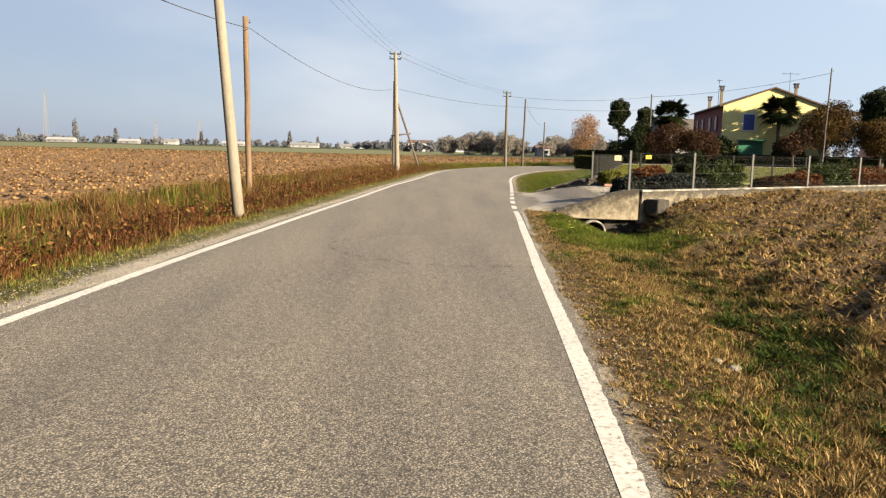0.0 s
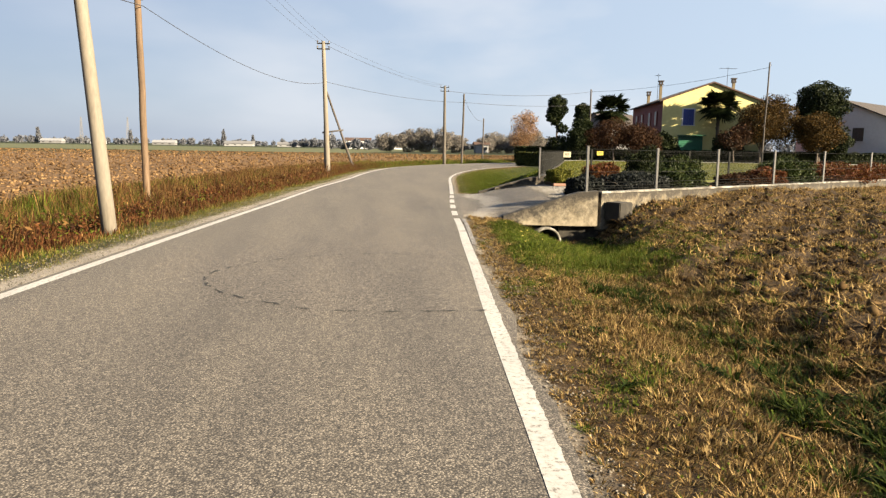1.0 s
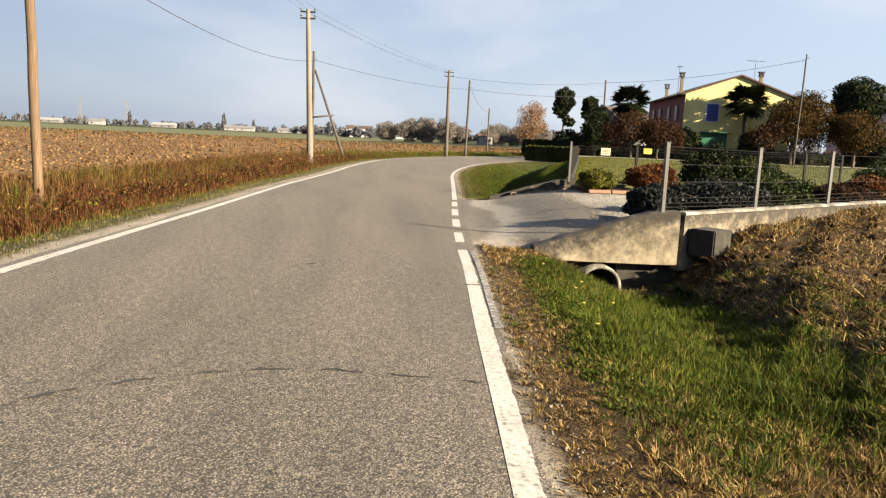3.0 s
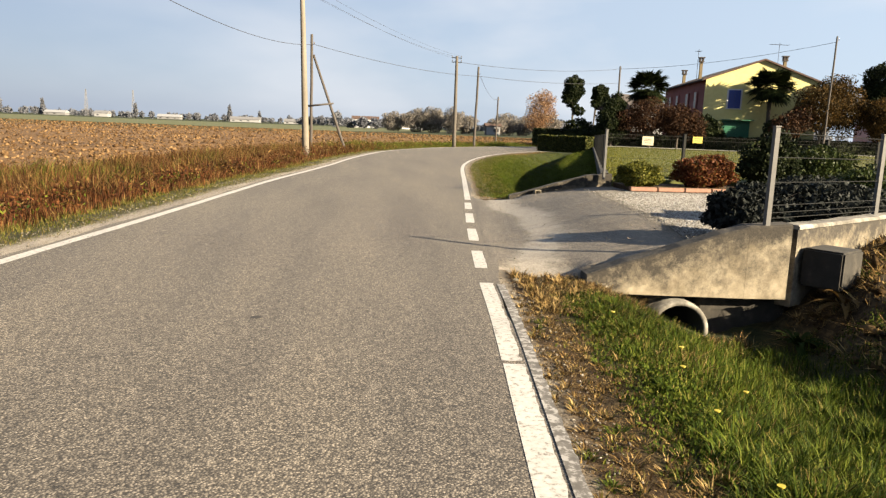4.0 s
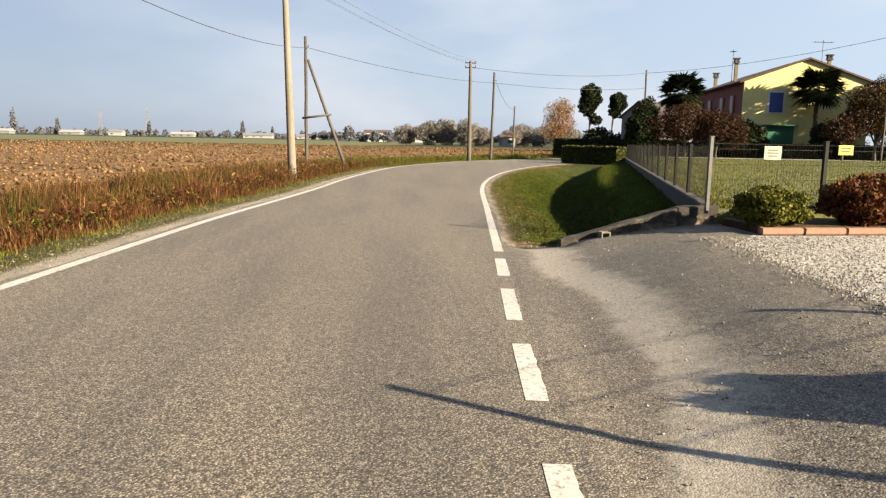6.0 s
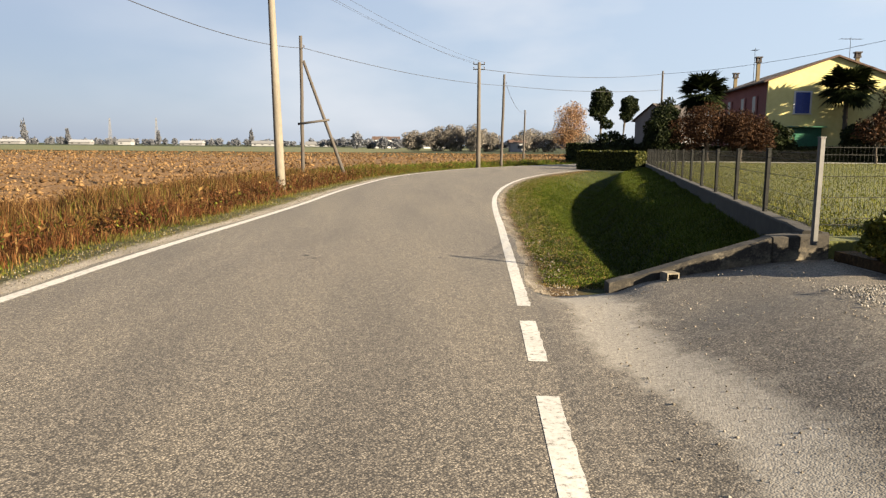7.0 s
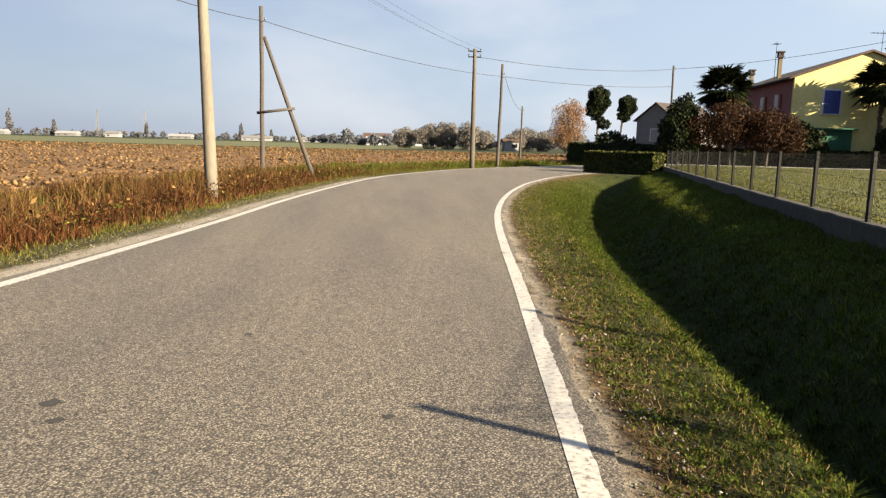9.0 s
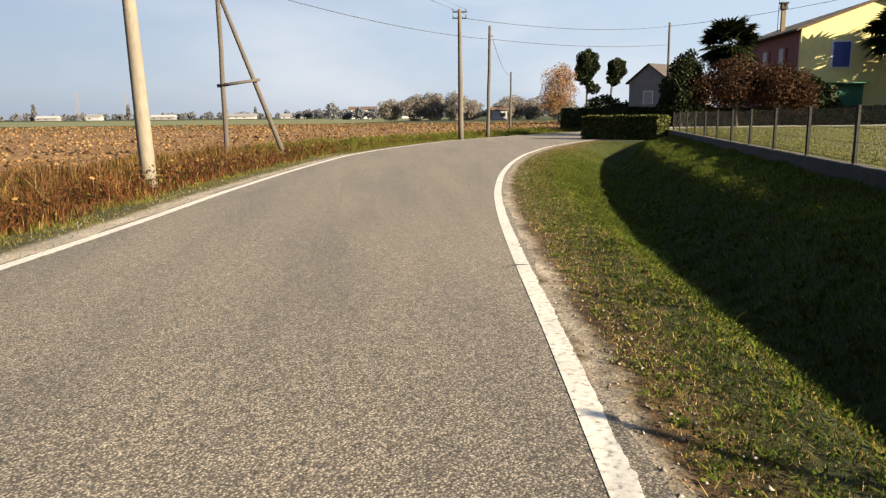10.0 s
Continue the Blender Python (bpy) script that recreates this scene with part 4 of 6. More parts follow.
lawn_fence = thing("lawn_fence", 0, 0, 0, "dark wire panel fence with square posts on a low wall", "fence", "fences of the plot")
pts = run_points(FENCE_LINE, 2.55)
for p in pts[1:]:
    post(lawn_fence, p[0], p[1], p[2], p[2] + 0.87, M_DARKSTEEL, 0.028)
for p, q in zip(pts, pts[1:]):
    wire_panel("wire_panel", p[:2], q[:2], (p[2] + q[2]) / 2 + 0.02, (p[2] + q[2]) / 2 + 0.85, 0.05, lawn_fence, RIBS)

field_fence = thing("field_fence", 0, 0, 0, "wire fence with grey metal posts on the field wall", "fence", "fences of the plot")
pts = [(5.70, 20.03, 0.62)] + [(7.98, 21.46, 0.60), (10.45, 23.14, 0.60), (13.25, 25.04, 0.60), (16.25, 27.08, 0.60), (19.7, 29.43, 0.60), (22.9, 31.6, 0.60), (26.2, 33.85, 0.60), (29.5, 36.1, 0.60)]
for p in pts:
    post(field_fence, p[0], p[1], p[2], p[2] + 1.04, M_STEEL, 0.03)
for p, q in zip(pts, pts[1:]):
    for h in (0.06, 0.12, 0.20, 0.45, 0.72, 0.98):
        part("wire_strand", tube((p[0], p[1], p[2] + h), (q[0], q[1], q[2] + h), 0.005, None, 4), M_DARKSTEEL, field_fence)

gate_fence = thing("gate_fence", 0, 0, 0, "dark wire fence beside the gravel entrance", "fence", "fences of the plot")
pts = [(6.80, 28.95, 0.70), (8.72, 29.25, 0.60), (10.7, 29.55, 0.58), (12.7, 29.9, 0.58), (14.9, 31.1, 0.58), (17.0, 32.4, 0.58)]
post(gate_fence, 6.72, 28.86, 0.60, 1.62, M_STEEL, 0.028)
for p in pts[1:]:
    post(gate_fence, p[0], p[1], p[2], 1.58, M_DARKSTEEL, 0.032)
for p, q in zip(pts, pts[1:]):
    wire_panel("wire_panel", p[:2], q[:2], 0.68, 1.55, 0.05, gate_fence, RIBS)


def sign_plate(x, y, z, w, h, material, label, bars):
    s = thing("warning_sign", x, y, z, label, "sign")
    part("plate", box(-w / 2, -0.006, -h / 2, w / 2, 0.006, h / 2, None, 0.003), material, s)
    for i, (zz, ww) in enumerate(bars):
        part("print_bar", box(-ww / 2, -0.010, zz - 0.008, ww / 2, -0.0065, zz + 0.008), M_INK, s)
    return s


sign_plate(7.75, 29.02, 1.40, 0.27, 0.20, M_SIGNW, "cream warning plate wired to the fence", ((0.04, 0.16), (0.0, 0.18), (-0.045, 0.14)))
sign_plate(9.02, 29.22, 1.46, 0.24, 0.15, M_SIGNY, "small yellow warning plate wired to the fence", ((0.03, 0.16), (-0.02, 0.14)))


# ---- poles and cables ----
def concrete_pole(name, foot, top, r0, r1, label, arms=(), category="utility pole", material=None):
    t = thing(name, *foot, label, category, "poles along the road")
    rel = Vector(top) - Vector(foot)
    bm = bmesh.new()
    add_tube(bm, (0, 0, -0.3), rel, r0, r1, 16, 6)
    part("shaft", bm, material or M_POLE, t)
    for dz, half in arms:
        c = rel - Vector((0, 0, dz))
        part("crossarm", box(c.x - half, c.y - 0.035, c.z - 0.035, c.x + half, c.y + 0.035, c.z + 0.035, None, 0.006), M_DARKSTEEL, t)
        for sx in (-half * 0.9, half * 0.9):
            bm = bmesh.new()
            add_tube(bm, (c.x + sx, c.y, c.z + 0.03), (c.x + sx, c.y, c.z + 0.10), 0.02, 0.02, 8)
            add_tube(bm, (c.x + sx, c.y, c.z + 0.10), (c.x + sx, c.y, c.z + 0.17), 0.045, 0.03, 8)
            part("insulator", bm, M_PORCELAIN, t)
    return t


def wood_pole(foot, top, r0, r1, material, label, hooks=(0.25,)):
    t = thing("telephone_pole", *foot, label, "telephone pole", "poles along the road")
    rel = Vector(top) - Vector(foot)
    bm = bmesh.new()
    add_tube(bm, (0, 0, -0.3), rel, r0, r1, 12, 10, 0.012, random.Random(3))
    part("shaft", bm, material, t)
    for h in hooks:
        c = rel - Vector((0, 0, h))
        bm = bmesh.new()
        add_tube(bm, c, c + Vector((0.16, -0.02, 0.0)), 0.012, 0.012, 6)
        add_tube(bm, c + Vector((0.16, -0.02, 0)), c + Vector((0.16, -0.02, 0.10)), 0.022, 0.03, 8)
        part("hook", bm, M_PORCELAIN, t)
    return t


POLE_A = ((-4.08, 17.2, -0.24), (-4.76, 17.3, 8.0))
POLE_C = ((-1.44, 46.65, -0.1), (-1.66, 46.6, 7.42))
POLE_3 = ((8.54, 75.2, -0.05), (8.5, 75.2, 7.45))
concrete_pole("utility_pole", *POLE_A, 0.135, 0.09, "leaning tapered round concrete utility pole in the verge", ((0.15, 0.42), (0.5, 0.42)))
concrete_pole("utility_pole", *POLE_C, 0.165, 0.10, "tall tapered round concrete utility pole in the verge", ((0.12, 0.36), (0.42, 0.36)))
concrete_pole("utility_pole", *POLE_3, 0.17, 0.11, "tall dark concrete utility pole on the outside of the bend", ((0.15, 0.42), (0.5, 0.42)), material=M_DARKPOLE)
POLE_B = ((-6.03, 26.6, -0.8), (-6.1, 26.6, 5.97))
POLE_D = ((-2.18, 59.1, -0.5), (-2.18, 59.0, 6.78))
POLE_4 = ((10.88, 79.7, -0.05), (11.0, 79.7, 7.05))
POLE_6 = ((18.0, 109.8, -0.05), (18.07, 109.8, 5.8))
POLE_7 = ((29.1, 94.6, 0.4), (29.06, 94.6, 9.05))
POLE_8 = ((38.4, 70.2, 0.4), (38.53, 70.2, 9.95))
wood_pole(*POLE_B, 0.11, 0.095, M_WOOD, "brown weathered wooden telephone pole in the ditch", (0.22,))
wood_pole(*POLE_4, 0.12, 0.09, M_DARKWOOD, "grey wooden telephone pole at the bend", (0.7,))
wood_pole(*POLE_6, 0.12, 0.09, M_DARKWOOD, "grey wooden telephone pole far down the road", (0.4,))
wood_pole(*POLE_7, 0.12, 0.09, M_DARKWOOD, "tall wooden pole behind the garden", (0.3,))
wood_pole(*POLE_8, 0.085, 0.065, M_DARKWOOD, "tall grey wooden pole between the garden trees", (0.3,))
braced = wood_pole(*POLE_D, 0.095, 0.08, M_DARKWOOD, "grey wooden telephone pole with a slanting brace", (0.55,))
bm = bmesh.new()
add_tube(bm, (2.2, 0.1, 0.1), (0.1, 0.0, 6.1), 0.095, 0.075, 10, 6)
part("brace", bm, M_DARKWOOD, braced)
part("crossbar", tube((-0.2, -0.1, 3.02), (1.35, -0.1, 3.24), 0.06, 0.055, 8), M_DARKWOOD, braced)


def cable(a, b, sag, r=0.011):
    """A hanging cable between two points."""
    a, b = Vector(a), Vector(b)
    n = 28
    bm = bmesh.new()
    pts = [a.lerp(b, i / n) - Vector((0, 0, 4 * sag * (i / n) * (1 - i / n))) for i in range(n + 1)]
    for p, q in zip(pts, pts[1:]):
        add_tube(bm, p, q, r, r, 4)
    ob = part("cable", bm, M_CABLE)
    return tagged(ob, "thin dark overhead cable between poles", "cable", "overhead cables")


def arm_point(pole, dz, sx):
    t = Vector(pole[1])
    return t + Vector((sx, 0, -dz + 0.15))


PRE = ((-6.2, -22, 0), (-6.2, -22, 7.6))
for dz, sx in ((0.15, -0.38), (0.15, 0.38), (0.45, 0.38)):
    cable(arm_point(PRE, dz, sx), arm_point(POLE_A, dz, sx), 0.35, 0.006)
    cable(arm_point(POLE_A, dz, sx), arm_point(POLE_C, dz, sx), 0.35, 0.006)
    cable(arm_point(POLE_C, dz, sx), arm_point(POLE_3, dz, sx), 0.35, 0.006)
cable((-6.6, -14, 5.8), (-5.94, 26.6, 5.58), 1.1, 0.012)
cable((-5.94, 26.6, 5.58), (-2.05, 59, 6.2), 0.85, 0.012)
cable((-2.05, 59, 6.2), (11.2, 79.7, 6.2), 0.35, 0.014)
cable((11.2, 79.7, 6.2), (18.07, 109.8, 5.5), 0.7, 0.016)
cable((8.8, 75.2, 6.95), (29.06, 94.6, 8.75), 0.45, 0.016)
cable((11.2, 79.7, 6.2), (29.06, 94.6, 7.2), 0.3, 0.016)
cable((29.06, 94.6, 8.75), (38.53, 70.2, 9.5), 0.45, 0.016)


# ---- houses ----
def gable_house(name, m, width, length, eave, ridge, front_mat, side_mat, roof_mat, label, over=0.35):
    """A gabled house; the front gable lies along local x, the ridge runs along local y."""
    t = new(name)
    t.matrix_world = m
    tagged(t, label, "house")
    th = 0.3
    bm = bmesh.new()
    rows = []
    for y in (0, th):
        rows.append([bm.verts.new(c) for c in ((0, y, -0.3), (width, y, -0.3), (width, y, eave), (width / 2, y, ridge), (0, y, eave))])
    bm.faces.new(rows[0])
    bm.faces.new(rows[1][::-1])
    for k in range(5):
        bm.faces.new((rows[0][k], rows[1][k], rows[1][(k + 1) % 5], rows[0][(k + 1) % 5]))
    bmesh.ops.recalc_face_normals(bm, faces=bm.faces[:])
    part("gable_wall", bm, front_mat, t)
    bm = bmesh.new()
    rows = []
    for y in (length - th, length):
        rows.append([bm.verts.new(c) for c in ((0, y, -0.3), (width, y, -0.3), (width, y, eave), (width / 2, y, ridge), (0, y, eave))])
    bm.faces.new(rows[0])
    bm.faces.new(rows[1][::-1])
    for k in range(5):
        bm.faces.new((rows[0][k], rows[1][k], rows[1][(k + 1) % 5], rows[0][(k + 1) % 5]))
    bmesh.ops.recalc_face_normals(bm, faces=bm.faces[:])
    part("gable_wall", bm, side_mat, t)
    part("side_wall", box(-0.003, th, -0.3, th, length - th, eave), side_mat, t)
    part("side_wall", box(width - th, th, -0.3, width + 0.003, length - th, eave), side_mat, t)
    slope = (ridge - eave) / (width / 2)
    for sx in (0, 1):
        x_e = -over if sx == 0 else width + over
        z_e = eave - slope * over
        bm = bmesh.new()
        vv = []
        for y in (-over * 0.8, length + over):
            for lift in (0.02, 0.13):
                vv.append([bm.verts.new((x_e, y, z_e + lift)), bm.verts.new((width / 2, y, ridge + lift))])
        (a0, b0), (a1, b1), (c0, d0), (c1, d1) = vv
        for q in ((a0, b0, b1, a1), (c0, c1, d1, d0), (a1, b1, d1, c1), (a0, c0, d0, b0), (a0, a1, c1, c0)):
            bm.faces.new(q)
        bmesh.ops.recalc_face_normals(bm, faces=bm.faces[:])
        slope_ob = part("roof_slope", bm, roof_mat, t)
        n = 16
        for i in range(n):
            f = (i + 0.5) / n
            p = Vector((x_e + (width / 2 - x_e) * f, 0, z_e + (ridge - z_e) * f + 0.14))
            row = box(-0.16, -over * 0.8, -0.02, 0.16, length + over, 0.03, Matrix.Translation(p) @ Matrix.Rotation(-math.atan2(ridge - z_e, width / 2 - x_e), 4, "Y"))
            part("tile_row", row, roof_mat, slope_ob)
        part("gutter", tube((x_e - 0.03, -over * 0.8, z_e + 0.06), (x_e - 0.03, length + over, z_e + 0.06), 0.07, 0.07, 8), M_DARKROOF, t)
    return t


def house_window(t, x, z, w, h, mat, slats, name="shutter_window", face_y=0.0, m=None):
    """A window in the front face with closed shutters, a frame and a sill."""
    wd = part("window", box(x, face_y - 0.03, z, x + w, face_y + 0.05, z + h), M_GLASS, t)
    if m:
        wd.matrix_local = m
    for a, b in ((x, x + w / 2 - 0.01), (x + w / 2 + 0.01, x + w)):
        bm = bmesh.new()
        add_box(bm, a, face_y - 0.07, z, b, face_y - 0.035, z + h)
        for i in range(slats):
            zz = z + 0.08 + (h - 0.16) * (i + 0.5) / slats
            add_box(bm, a + 0.05, face_y - 0.085, zz - 0.03, b - 0.05, face_y - 0.071, zz + 0.02)
        part("shutter", bm, mat, wd)
    bm = bmesh.new()
    add_box(bm, x - 0.14, face_y - 0.05, z - 0.02, x - 0.005, face_y - 0.002, z + h + 0.12)
    add_box(bm, x + w + 0.005, face_y - 0.05, z - 0.02, x + w + 0.14, face_y - 0.002, z + h + 0.12)
    add_box(bm, x, face_y - 0.05, z + h + 0.005, x + w, face_y - 0.002, z + h + 0.12)
    part("frame", bm, M_WHITE, wd)
    part("sill", box(x - 0.2, face_y - 0.12, z - 0.09, x + w + 0.2, face_y - 0.002, z - 0.022), M_WHITE, wd)
    return wd


def chimney(t, x, y, z0, z1, mat, s=0.3):
    bm = bmesh.new()
    add_box(bm, x - s, y - s, z0, x + s, y + s, z1)
    c = part("chimney", bm, mat, t)
    bm = bmesh.new()
    add_box(bm, x - s - 0.1, y - s - 0.1, z1, x + s + 0.1, y + s + 0.1, z1 + 0.1)
    for sx in (-1, 1):
        for sy in (-1, 1):
            add_box(bm, x + sx * s - 0.07, y + sy * s - 0.07, z1 + 0.1, x + sx * s + 0.07, y + sy * s + 0.07, z1 + 0.4)
    add_box(bm, x - s - 0.15, y - s - 0.15, z1 + 0.4, x + s + 0.15, y + s + 0.15, z1 + 0.5)
    part("chimney_cap", bm, M_DARKROOF, c)


HOUSE = Matrix.Translation((32.5, 80.1, 0.5)) @ Matrix.Rotation(math.atan2(-0.185, 0.983), 4, "Z")
house = gable_house("farmhouse", HOUSE, 10.2, 18.0, 6.4, 8.25, M_YELLOW, M_BRICKRED, M_ROOF, "two-storey farmhouse, yellow gable and red-brown side under a clay tile roof")
house_window(house, 2.15, 3.85, 1.1, 1.65, M_BLUE, 9)
bm = box(1.75, -0.08, 0.3, 4.3, -0.004, 2.7)
door = part("roller_shutter", bm, M_GREEN, house, "green slatted roller shutter")
for i in range(12):
    part("slat", box(1.8, -0.11, 0.36 + i * 0.195, 4.25, -0.081, 0.36 + i * 0.195 + 0.15), M_GREEN, door)
part("awning", box(1.6, -0.7, 2.72, 4.5, -0.004, 2.80, None, 0.02), M_GREEN, house)
for i, yy in enumerate((3.0, 6.5, 11.0, 14.5)):
    for zz in (0.9, 3.9):
        w = part("window", box(-0.05, yy, zz, 0.02, yy + 1.0, zz + 1.5), M_GLASS, house)
        part("sill", box(-0.07, yy - 0.12, zz - 0.12, -0.051, yy + 1.12, zz - 0.005), M_BRICKRED, w)
        part("shutter", box(-0.09, yy - 0.52, zz, -0.052, yy - 0.02, zz + 1.5), M_BRICKRED, w)
chimney(house, 1.1, 7.0, 6.4, 8.6, M_CHIM, 0.14)
chimney(house, 1.4, 15.5, 6.4, 8.0, M_CHIM, 0.15)
chimney(house, 8.8, 5.5, 6.4, 8.8, M_CHIM, 0.14)


def antenna(x, y, z0, z1, w):
    t = thing("tv_antenna", x, y, z0, "thin metal television antenna on the roof", "antenna")
    part("mast", tube((0, 0, 0), (0, 0, z1 - z0), 0.025, 0.02, 6), M_DARKSTEEL, t)
    bm = bmesh.new()
    add_tube(bm, (-w, 0, z1 - z0 - 0.2), (w, 0, z1 - z0 - 0.2), 0.018, 0.018, 5)
    for i in range(7):
        xx = -w + 2 * w * i / 6
        add_tube(bm, (xx, -0.3, z1 - z0 - 0.2), (xx, 0.3, z1 - z0 - 0.2), 0.012, 0.012, 4)
    part("array", bm, M_DARKSTEEL, t)


antenna(41.2, 83.5, 7.6, 11.0, 0.9)
antenna(34.6, 87.0, 7.4, 10.4, 0.25)

W2 = Matrix.Translation((48.9, 81.8, 0.5)) @ Matrix.Rotation(-0.95, 4, "Z")
white_house = gable_house("white_house", W2, 9.5, 12, 4.6, 6.6, M_WHITE, M_WHITE, M_DARKROOF, "white plastered house with a dark tiled roof", 0.5)
for xx in (1.6, 5.8):
    house_window(white_house, xx, 2.4, 1.1, 1.4, M_DARKWOOD, 8)
W3 = Matrix.Translation((39.6, 134.3, 0.4)) @ Matrix.Rotation(-0.95, 4, "Z")
grey_house = gable_house("grey_house", W3, 6.4, 11.0, 5.3, 7.55, M_FARWALL, M_FARWALL, M_DARKROOF, "pale grey house behind the garden trees", 0.4)
house_window(grey_house, 2.5, 2.3, 1.3, 1.6, M_GREYWALL, 6)

# ---- hedges ----
def hedge(name, a, b, z0, z1, thick, leaf_mat, label, leaves, size, seed):
    """A clipped hedge: a dark box as core and a skin of leaves."""
    rng = np.random.default_rng(seed)
    a, b = Vector(a), Vector(b)
    ln = (b - a).length
    ang = math.atan2(b.y - a.y, b.x - a.x)
    t = thing(name, a.x, a.y, z0, label, "hedge", "", "", math.degrees(ang))
    h = z1 - z0
    bm = bmesh.new()
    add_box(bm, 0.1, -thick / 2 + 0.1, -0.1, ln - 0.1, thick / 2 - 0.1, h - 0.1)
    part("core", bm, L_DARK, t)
    n = leaves
    u = rng.uniform(0, ln, n)
    s = rng.uniform(-thick / 2, thick / 2, n)
    w = rng.uniform(0, h, n)
    face = rng.choice(3, n, p=[0.5, 0.35, 0.15])
    sg = rng.choice([-1, 1], n)
    bulge = 0.05 * lumps(u, w, 2.0, seed)
    s = np.where(face == 0, sg * (thick / 2 + bulge - rng.uniform(0, 0.12, n)), s)
    w = np.where(face == 1, h + 0.07 * lumps(u, s, 1.6, seed) - rng.uniform(0, 0.12, n), w)
    u = np.where(face == 2, np.where(sg > 0, ln, 0) - sg * rng.uniform(0, 0.12, n), u)
    v, f = leaf_quads(np.column_stack([u, s, w]), rng, size)
    sheet("foliage", v, f, leaf_mat, t)
    return t


hedge("clipped_hedge", (15.3, 71.9), (18.2, 67.9), 0.0, 1.25, 1.1, L_HEDGE, "clipped green hedge at the end of the ditch", 9000, 0.09, 11)
hedge("dark_hedge", (19.6, 94.0), (30.0, 87.5), 0.0, 1.85, 1.2, L_DARK, "tall dark clipped hedge across the bend", 9000, 0.13, 12)
hedge("garden_hedge", (20.5, 77.3), (62.0, 72.6), 0.5, 1.65, 0.9, L_DARK, "long dark clipped hedge in front of the house", 24000, 0.13, 13)


# ---- trees and shrubs ----
def palm(x, y, z, h, crown_r, label, seed, trunk_r=0.16, lean=0.0):
    """A fan palm: shaggy trunk and a crown of radiating fan leaves."""
    rng = np.random.default_rng(seed)
    t = thing("palm_tree", x, y, z, label, "palm tree")
    bm = bmesh.new()
    add_tube(bm, (0, 0, -0.1), (lean, 0, h), trunk_r * 1.1, trunk_r, 9, 6)
    for k in range(60):
        zz = rng.uniform(0.2, 1.0) * h
        a = rng.uniform(0, 2 * math.pi)
        c = Vector((lean * zz / h + trunk_r * math.cos(a), trunk_r * math.sin(a), zz))
        add_tube(bm, c, c + Vector((0.09 * math.cos(a), 0.09 * math.sin(a), 0.14)), 0.03, 0.008, 4)
    part("trunk", bm, M_BARK, t)
    vs, fs = [], []
    for k in range(72):
        az = rng.uniform(0, 2 * math.pi)
        el = rng.uniform(-0.75, 1.25)
        d = np.array([math.cos(az) * math.cos(el), math.sin(az) * math.cos(el), math.sin(el)])
        stem = crown_r * rng.uniform(0.40, 0.6)
        c = np.array([lean, 0, h]) + d * stem
        side = np.cross(d, [0, 0, 1.0])
        side /= np.linalg.norm(side) + 1e-9
        upv = np.cross(side, d)
        i0 = len(vs)
        vs += [tuple(np.array([lean, 0, h])), tuple(c + side * 0.02), tuple(c - side * 0.02)]
        fs.append((i0, i0 + 1, i0 + 2))
        for j in range(15):
            a = -1.9 + 3.8 * j / 14
            dd = d * math.cos(a) + side * math.sin(a)
            dd = dd + upv * -0.22
            ln = crown_r * rng.uniform(0.42, 0.55)
            w = np.cross(dd, upv) * 0.045 * crown_r
            tip = c + dd * ln - np.array([0, 0, 0.12 * ln])
            i0 = len(vs)
            vs += [tuple(c), tuple(c + dd * ln * 0.5 + w), tuple(tip), tuple(c + dd * ln * 0.5 - w)]
            fs += [(i0, i0 + 1, i0 + 2), (i0, i0 + 2, i0 + 3)]
    sheet("crown", vs, fs, L_DARK, t)
    return t


palm(25.6, 76.5, 0.5, 5.0, 2.1, "fan palm with a dark crown beside the house", 21)
palm(37.2, 77.0, 0.5, 5.7, 2.3, "tall fan palm in front of the yellow gable", 22)

crowned("topiary_tree", (56.3, 212, 0), 9.0, 0.34, [(0, 0, 13.2, 2.7, 2.5, 3.3), (-1.0, 0, 10.6, 2.2, 2.0, 1.9), (1.6, 0, 7.4, 1.7, 1.5, 1.2), (0.4, 0, 8.6, 1.2, 1.2, 1.0)], 14000, 0.26, L_DARK, "tall dark clipped tree with a tufted crown", limbs=8, seed=31)
crowned("topiary_tree", (62.3, 212, 0), 7.5, 0.26, [(1.4, 0, 12.0, 2.2, 2.0, 2.5), (0.6, 0, 9.6, 1.7, 1.5, 1.4)], 11000, 0.25, L_DARK, "slanting dark clipped tree with a tufted crown", limbs=7, seed=32)
crowned("autumn_tree", (30.5, 138, 0), 3.0, 0.2, [(0, 0, 5.0, 2.6, 2.4, 3.2), (-1, 0, 3.2, 2.0, 2, 1.8), (0.6, 0, 6.8, 1.5, 1.4, 1.7)], 9000, 0.13, L_ORANGE, "orange autumn tree beside the road", limbs=12, seed=33, shell=0.2)
crowned("evergreen_shrub", (36.5, 136, 0), 1.0, 0.12, [(0, 0, 2.2, 2.4, 2, 1.7), (3.5, 0, 1.6, 2.6, 2, 1.4)], 4000, 0.26, L_DARK, "rounded dark evergreen shrub under the trees", "shrub", limbs=4, seed=34)

crowned("conifer", (22.0, 74.8, 0.5), 2.2, 0.14, [(0, 0, 1.7, 1.3, 1.2, 1.6), (0.2, 0, 3.1, 1.0, 0.9, 1.3)], 18000, 0.10, L_DARK, "dense dark conifer behind the lawn", limbs=5, seed=41)
